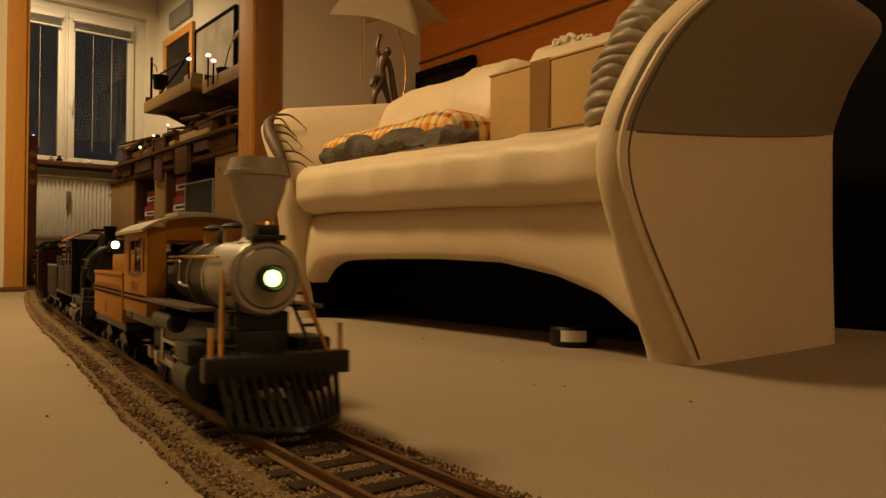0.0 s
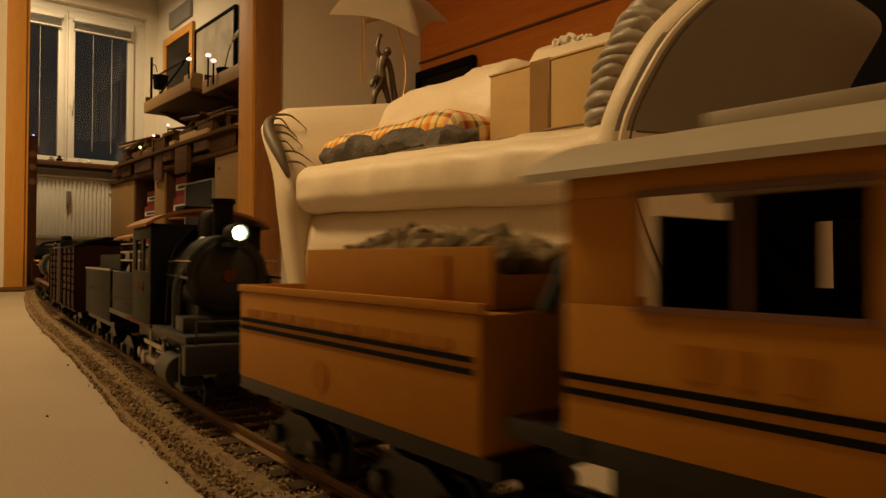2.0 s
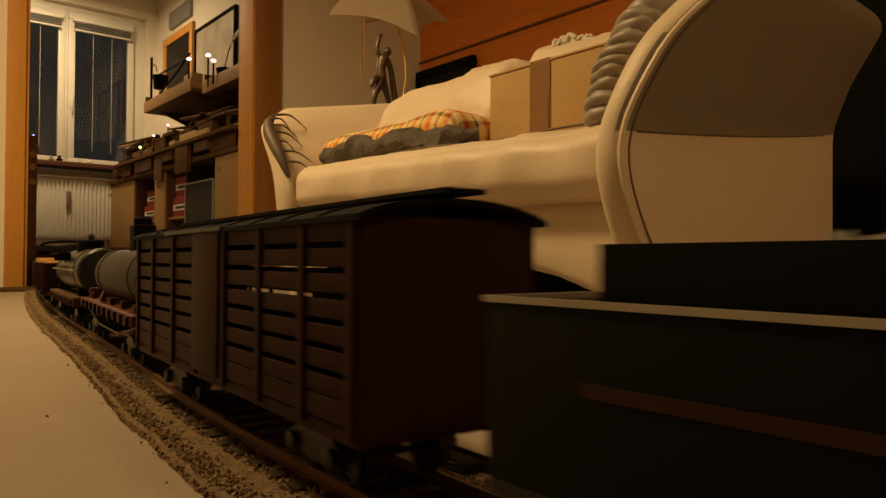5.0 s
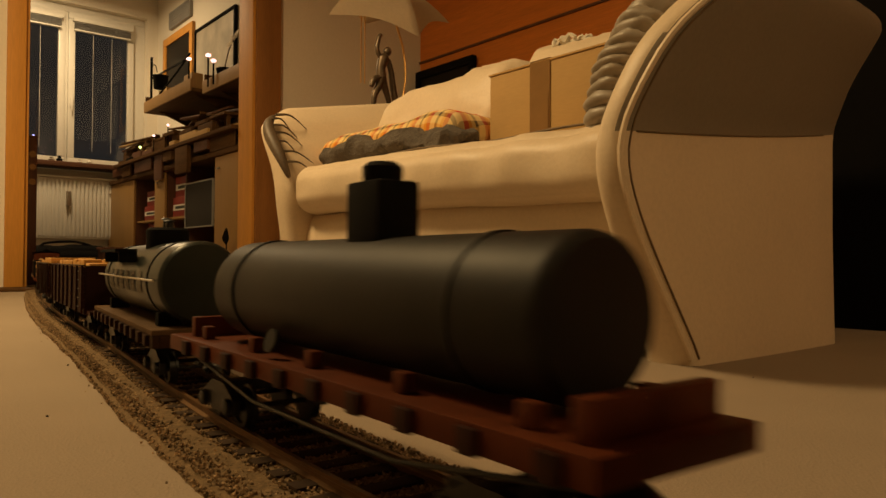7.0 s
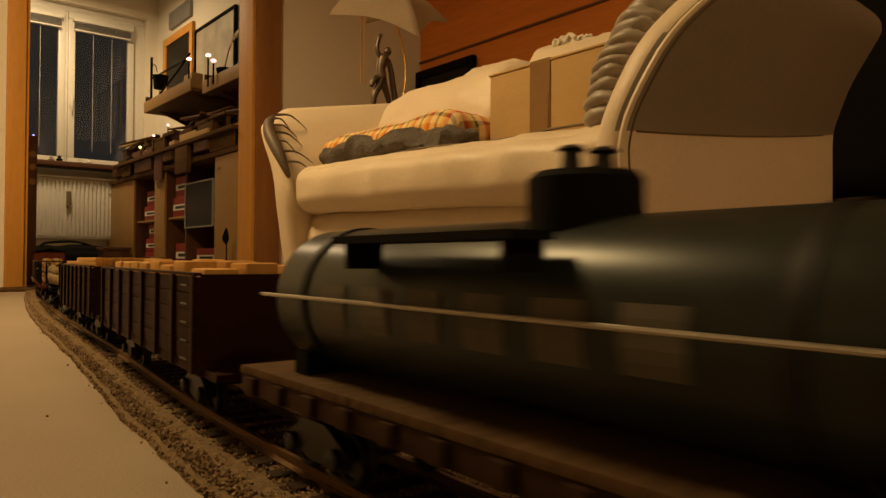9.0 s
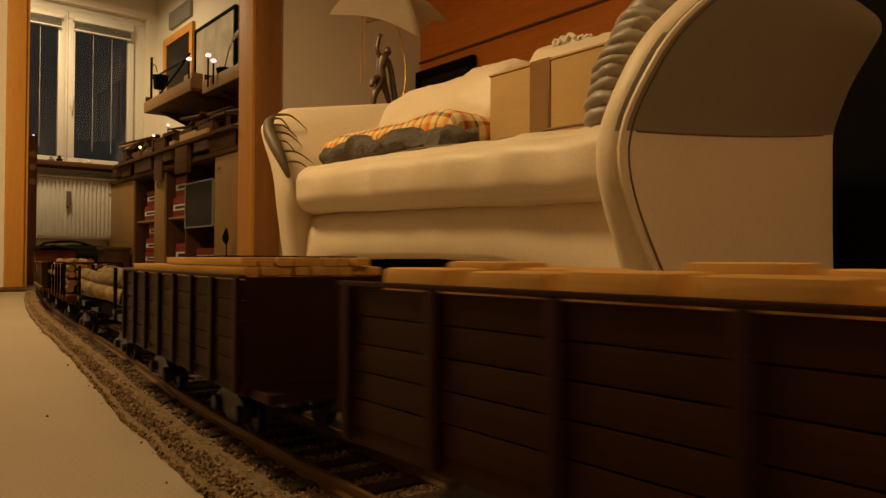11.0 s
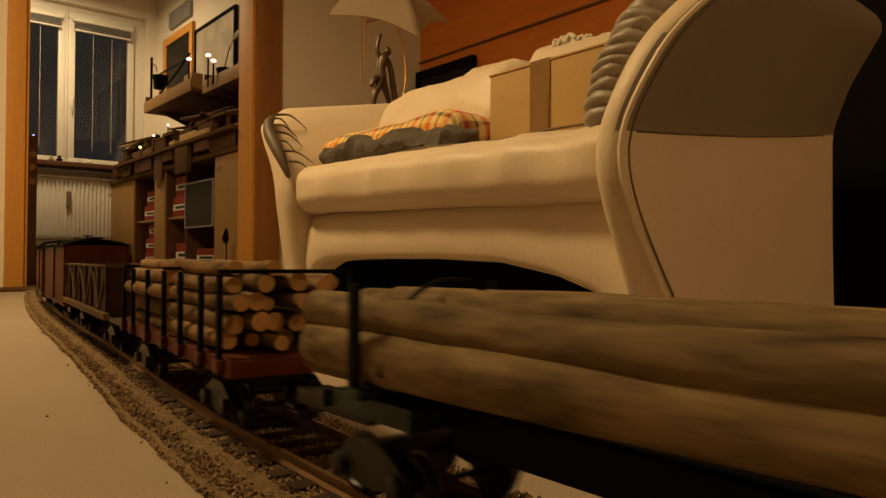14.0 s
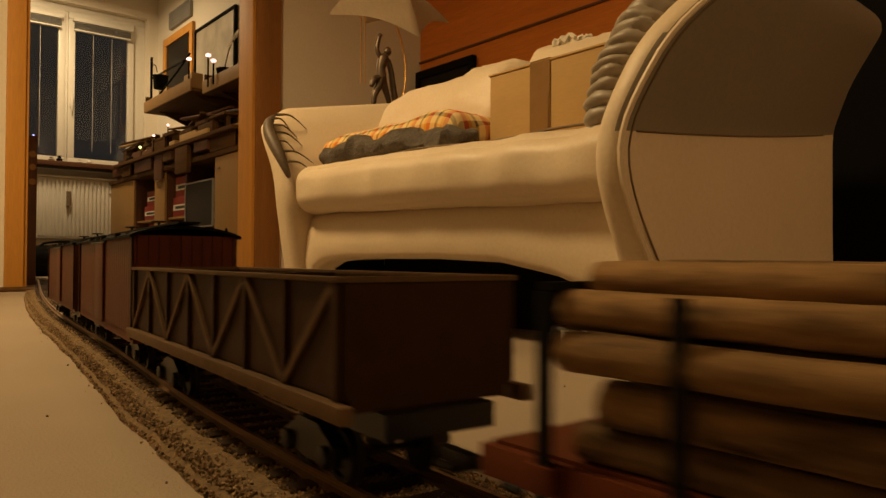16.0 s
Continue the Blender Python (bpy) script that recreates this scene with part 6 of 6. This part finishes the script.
def log(parent, x0, x1, y, z, r, seed, seg=14, bark=None, bow=0.003):
    rg = random.Random(seed)
    n = 14
    cy, cz = rg.uniform(-bow, bow), rg.uniform(-bow * 0.6, bow * 0.6)
    bm = bm_new()
    rings = []
    for i in range(n + 1):
        t = i / n
        rr = r * (1.06 - 0.13 * t + 0.05 * math.sin(5 * t + seed))
        bend = math.sin(math.pi * t)
        ring = []
        for k in range(seg):
            a = 2 * math.pi * k / seg
            q = rr * (1 + 0.09 * noise.noise(Vector((t * 7, a, seed * 3.1))))
            q *= 1 + 0.10 * max(0, noise.noise(Vector((t * 11, a * 1.5, seed + 40))))
            ring.append(bm.verts.new((x0 + (x1 - x0) * t, y + cy * bend + q * math.cos(a), z + cz * bend + q * math.sin(a))))
        rings.append(ring)
    for a, b in zip(rings, rings[1:]):
        for k in range(seg):
            bm.faces.new((a[k], a[(k + 1) % seg], b[(k + 1) % seg], b[k]))
    ends = [bm.faces.new(rings[0]), bm.faces.new(rings[-1])]
    for f in ends:
        f.material_index = 1
    me = finish(bm, 50)
    me.materials.append(bark or BARK)
    me.materials.append(CUT_WOOD)
    return part("log", me, BARK, parent)


def build_log_cars():
    C = vehicle("log_car", "pair of green log bogies carrying long peeled logs", "wagon", -4.470, -0.06, -0.42)
    for x in (-0.062, -0.442):
        part("bunk", boxes((x - 0.038, x + 0.038, -0.040, 0.040, 0.045, 0.0565), (x - 0.008, x + 0.008, -0.050, 0.050, 0.0565, 0.0630), bevel=0.0015), GREEN_TRUCK, C, "dark green log bunk")
        for s in (-1, 1):
            part("stake", boxes((x - 0.003, x + 0.003, s * 0.048 - 0.002, s * 0.048 + 0.002, 0.0630, 0.116)), BLACK, C)
        for e in (x - 0.0425, x + 0.0385):
            part("beam_end", boxes((e, e + 0.004, -0.044, 0.044, 0.046, 0.0555)), GREEN_TRUCK, C)
        bogie(C, x)
        part("chain", tube(bm_new(), [(x + 0.02, 0.045 * math.cos(a), 0.070 + 0.048 * math.sin(a)) for a in [math.pi * i / 14 for i in range(15)]], 0.0014, 5), BLACK, C)
    part("centre_bar", boxes((-0.40, -0.10, -0.018, 0.018, 0.036, 0.056), bevel=0.001), BLACK, C)
    for i, (y, z, r, a, b) in enumerate(((-0.027, 0.0765, 0.0150, -0.512, -0.040), (0.003, 0.0755, 0.0120, -0.505, -0.052), (0.029, 0.0755, 0.0120, -0.498, -0.046),
                                         (-0.029, 0.0990, 0.0112, -0.515, -0.078), (-0.003, 0.0985, 0.0125, -0.500, -0.062), (0.024, 0.0985, 0.0112, -0.506, -0.064))):
        log(C, a, b, y, z, r, i + 1, 16, BARK_PALE, 0.007)
    coupler(C, -0.003, 1)
    part("drawbar", boxes((-0.575, -0.484, -0.012, 0.012, 0.030, 0.040), bevel=0.001), BLACK_METAL, C)
    coupler(C, -0.560, -1)

    C = vehicle("stake_car", "red-brown stake wagon stacked with short peeled logs", "wagon", -5.060, -0.08, -0.36)
    L, h = 0.450, 0.0500
    part("deck", boxes((-L, -0.016, -h, h, 0.044, 0.0565), bevel=0.0012), RED_OXIDE, C)
    part("deck_plate", boxes((-L + 0.004, -0.020, -h + 0.004, h - 0.004, 0.0566, 0.058)), RED_OXIDE, C)
    xs = (-0.036, -0.085, -0.150, -0.212, -0.285, -0.360, -0.414)
    for x in xs:
        for s in (-1, 1):
            part("stake", boxes((x - 0.0022, x + 0.0022, s * (h + 0.002) - 0.002, s * (h + 0.002) + 0.002, 0.044, 0.117)), BLACK, C)
            part("stake_pocket", boxes((x - 0.006, x + 0.006, s * (h + 0.0025) - 0.0028, s * (h + 0.0025) + 0.0028, 0.046, 0.056), bevel=0.0006), RED_OXIDE, C)
        if x in (-0.036, -0.212, -0.414):
            part("cross_bar", boxes((x - 0.002, x + 0.002, -h - 0.003, h + 0.003, 0.1175, 0.1205)), BLACK, C)
    random.seed(17)
    k = 0
    for a, b in ((-0.220, -0.030), (-0.407, -0.232)):
        for lay in range(4):
            n = 6
            for j in range(n):
                y = -0.0405 + j * 0.0162 + (0.003 if lay % 2 else 0) + random.uniform(-0.002, 0.002)
                r = random.uniform(0.0055, 0.0084)
                stick = log(C, a + random.uniform(-0.010, 0.012), b + random.uniform(-0.034, 0.006), y, 0.0665 + lay * 0.0142 + random.uniform(-0.0020, 0.0020), r, 30 + k, 12)
                stick.matrix_basis = Matrix.Translation((0, 0, 0)) @ Matrix.Rotation(radians(random.uniform(-0.5, 0.5)), 4, "Z")
                k += 1
        for j in range(2):
            log(C, a + 0.01 * j, b - random.uniform(0.005, 0.05), -0.030 + j * 0.026, 0.1215, 0.0062, 90 + k + j, 12)
    bogie(C, -0.085)
    bogie(C, -L + 0.085)
    coupler(C, -0.016, 1)
    coupler(C, -L, -1)


def build_hopper():
    C = vehicle("ore_wagon", "brown open model wagon with diagonal side braces", "wagon", -5.605, -0.08, -0.39)
    L, h = 0.468, 0.056
    part("floor", boxes((-L, 0, -h + 0.006, h - 0.006, 0.050, 0.0575)), HOPPER, C)
    for s in (-1, 1):
        part("side_wall", boxes((-L, 0, s * (h - 0.002) - 0.001, s * (h - 0.002) + 0.001, 0.0576, 0.1165)), HOPPER, C)
        part("rim", boxes((-L - 0.001, 0.001, s * h - 0.003, s * h + 0.003, 0.1165, 0.1195), bevel=0.0006), DECK, C, "worn pale rim")
        part("sill", boxes((-L - 0.01, 0.012, s * (h + 0.002) - 0.004, s * (h + 0.002) + 0.004, 0.0475, 0.0565), bevel=0.001), DECK, C)
        n = 7
        for i in range(n + 1):
            x = -L + 0.004 + i * (L - 0.008) / n
            part("brace", boxes((x - 0.003, x + 0.003, s * (h + 0.0005) - 0.0015, s * (h + 0.0005) + 0.0015, 0.0576, 0.1164)), HOPPER, C)
            if i < n:
                xx = x + (L - 0.008) / n
                p, q = ((x + 0.003, 0.1150), (xx - 0.003, 0.0600)) if i % 2 else ((x + 0.003, 0.0600), (xx - 0.003, 0.1150))
                bm = prism(bm_new(), [(p[0], p[1] - 0.003), (p[0], p[1] + 0.003), (q[0], q[1] + 0.003), (q[0], q[1] - 0.003)], "y", s * (h + 0.0008) - 0.0012, s * (h + 0.0008) + 0.0012)
                part("brace", bm, DECK, C)
    for x in (-L, -0.002):
        part("end_wall", boxes((x, x + 0.002, -h + 0.001, h - 0.001, 0.0576, 0.1165)), HOPPER, C)
        part("rim", boxes((x - 0.001, x + 0.003, -h + 0.003, h - 0.003, 0.1165, 0.1195)), DECK, C)
    part("cross_tie", boxes((-0.235, -0.228, -h + 0.003, h - 0.003, 0.1125, 0.1175)), HOPPER, C)
    part("underframe", boxes((-L - 0.008, 0.010, -0.035, 0.035, 0.036, 0.0495)), BLACK_METAL, C)
    bogie(C, -0.075)
    bogie(C, -L + 0.075)
    coupler(C, 0.01, 1)
    coupler(C, -L - 0.008, -1)


def build_boxcar(place, L):
    C = vehicle("boxcar", "weathered red-brown model boxcar with sliding doors and a dark roof", "wagon", place, -0.08, -L + 0.08)
    h = 0.0545
    part("floor", boxes((-L, 0, -h, h, 0.036, 0.046)), BOX_RED, C)
    part("body", boxes((-L + 0.002, -0.002, -h + 0.002, h - 0.002, 0.046, 0.154)), BOX_RED, C)
    n = 34
    for s in (-1, 1):
        for i in range(n):
            a = -L + i * L / n
            part("plank", boxes((a + 0.0003, a + L / n - 0.0003, s * (h - 0.0012) - 0.0012, s * (h - 0.0012) + 0.0012, 0.040, 0.153), bevel=0.0003), BOX_RED, C)
        part("door", boxes((-L / 2 - 0.035, -L / 2 + 0.035, s * (h + 0.0018) - 0.0016, s * (h + 0.0018) + 0.0016, 0.044, 0.149), bevel=0.0008), BOX_RED, C)
        part("door_rail", boxes((-L / 2 - 0.08, -L / 2 + 0.045, s * (h + 0.0025) - 0.002, s * (h + 0.0025) + 0.002, 0.1492, 0.1522)), BLACK_METAL, C)
        for x in (-L + 0.003, -0.009):
            part("corner_post", boxes((x, x + 0.006, s * (h + 0.0012) - 0.0012, s * (h + 0.0012) + 0.0012, 0.040, 0.153)), BOX_BROWN, C)
    for i in range(9):
        y = -h + 0.003 + i * (2 * h - 0.006) / 9
        part("plank", boxes((-0.002, -0.0004, y + 0.0003, y + (2 * h - 0.006) / 9 - 0.0003, 0.040, 0.154)), BOX_RED, C)
    part("roof", arc_roof(-L - 0.006, 0.006, 0.060, 0.154, 0.011, 0.003), BLACK, C, "dark flaking roof")
    part("running_board", boxes((-L - 0.012, 0.012, -0.012, 0.012, 0.1672, 0.1694)), BLACK, C)
    random.seed(int(-place * 10))
    for i in range(40):
        x, y = random.uniform(-L, 0), random.choice((-1, 1)) * random.uniform(0.052, 0.060)
        part("roof_flake", boxes((x - 0.006, x + 0.006, y - 0.003, y + 0.003, 0.1535, 0.1560 + random.uniform(0, 0.002))), BLACK, C)
    for x in (-L * 0.3, -L * 0.7):
        part("brake_staff", lathe(bm_new(), (x, 0.0, 0.169), (0, 0, 1), [(0, 0.002), (0.006, 0.002), (0.006, 0.010), (0.008, 0.010)], 12), BLACK_METAL, C)
    bogie(C, -0.085)
    bogie(C, -L + 0.085)
    coupler(C, 0, 1)
    coupler(C, -L, -1)


build_yellow_loco()
build_green_loco()
build_stock_car()
build_tank_cars()
build_gondolas()
build_log_cars()
build_hopper()
build_boxcar(-6.105, 0.50)
build_boxcar(-6.66, 0.50)


# ---- what moves ----
def motions():
    for ob, place, a, b in TRAIN:
        rows = []
        for i in range(65):
            t = i * 0.25
            s = place + SPEED * t
            xa, ya, _ = track(s + a)
            xb, yb, _ = track(s + b)
            h = math.atan2(ya - yb, xa - xb)
            rows.append((t, pose(xa - a * math.cos(h), ya - a * math.sin(h), RAIL_TOP, 0, 0, math.degrees(h))))
        walk(ob, rows)
    for ob, x, z, r in SPIN:
        rate = 30 if r < 0.0155 else 15
        walk(ob, [(i / rate, pose(x, 0, z, 0, math.degrees(SPEED * i / rate / r), 0)) for i in range(16 * rate + 1)])
    for ob, crank, z, r, phase in RODS:
        rows = []
        for i in range(241):
            w = SPEED * i / 15 / r + phase
            rows.append((i / 15, pose(crank * math.sin(w), 0, z + crank * math.cos(w))))
        walk(ob, rows)


motions()
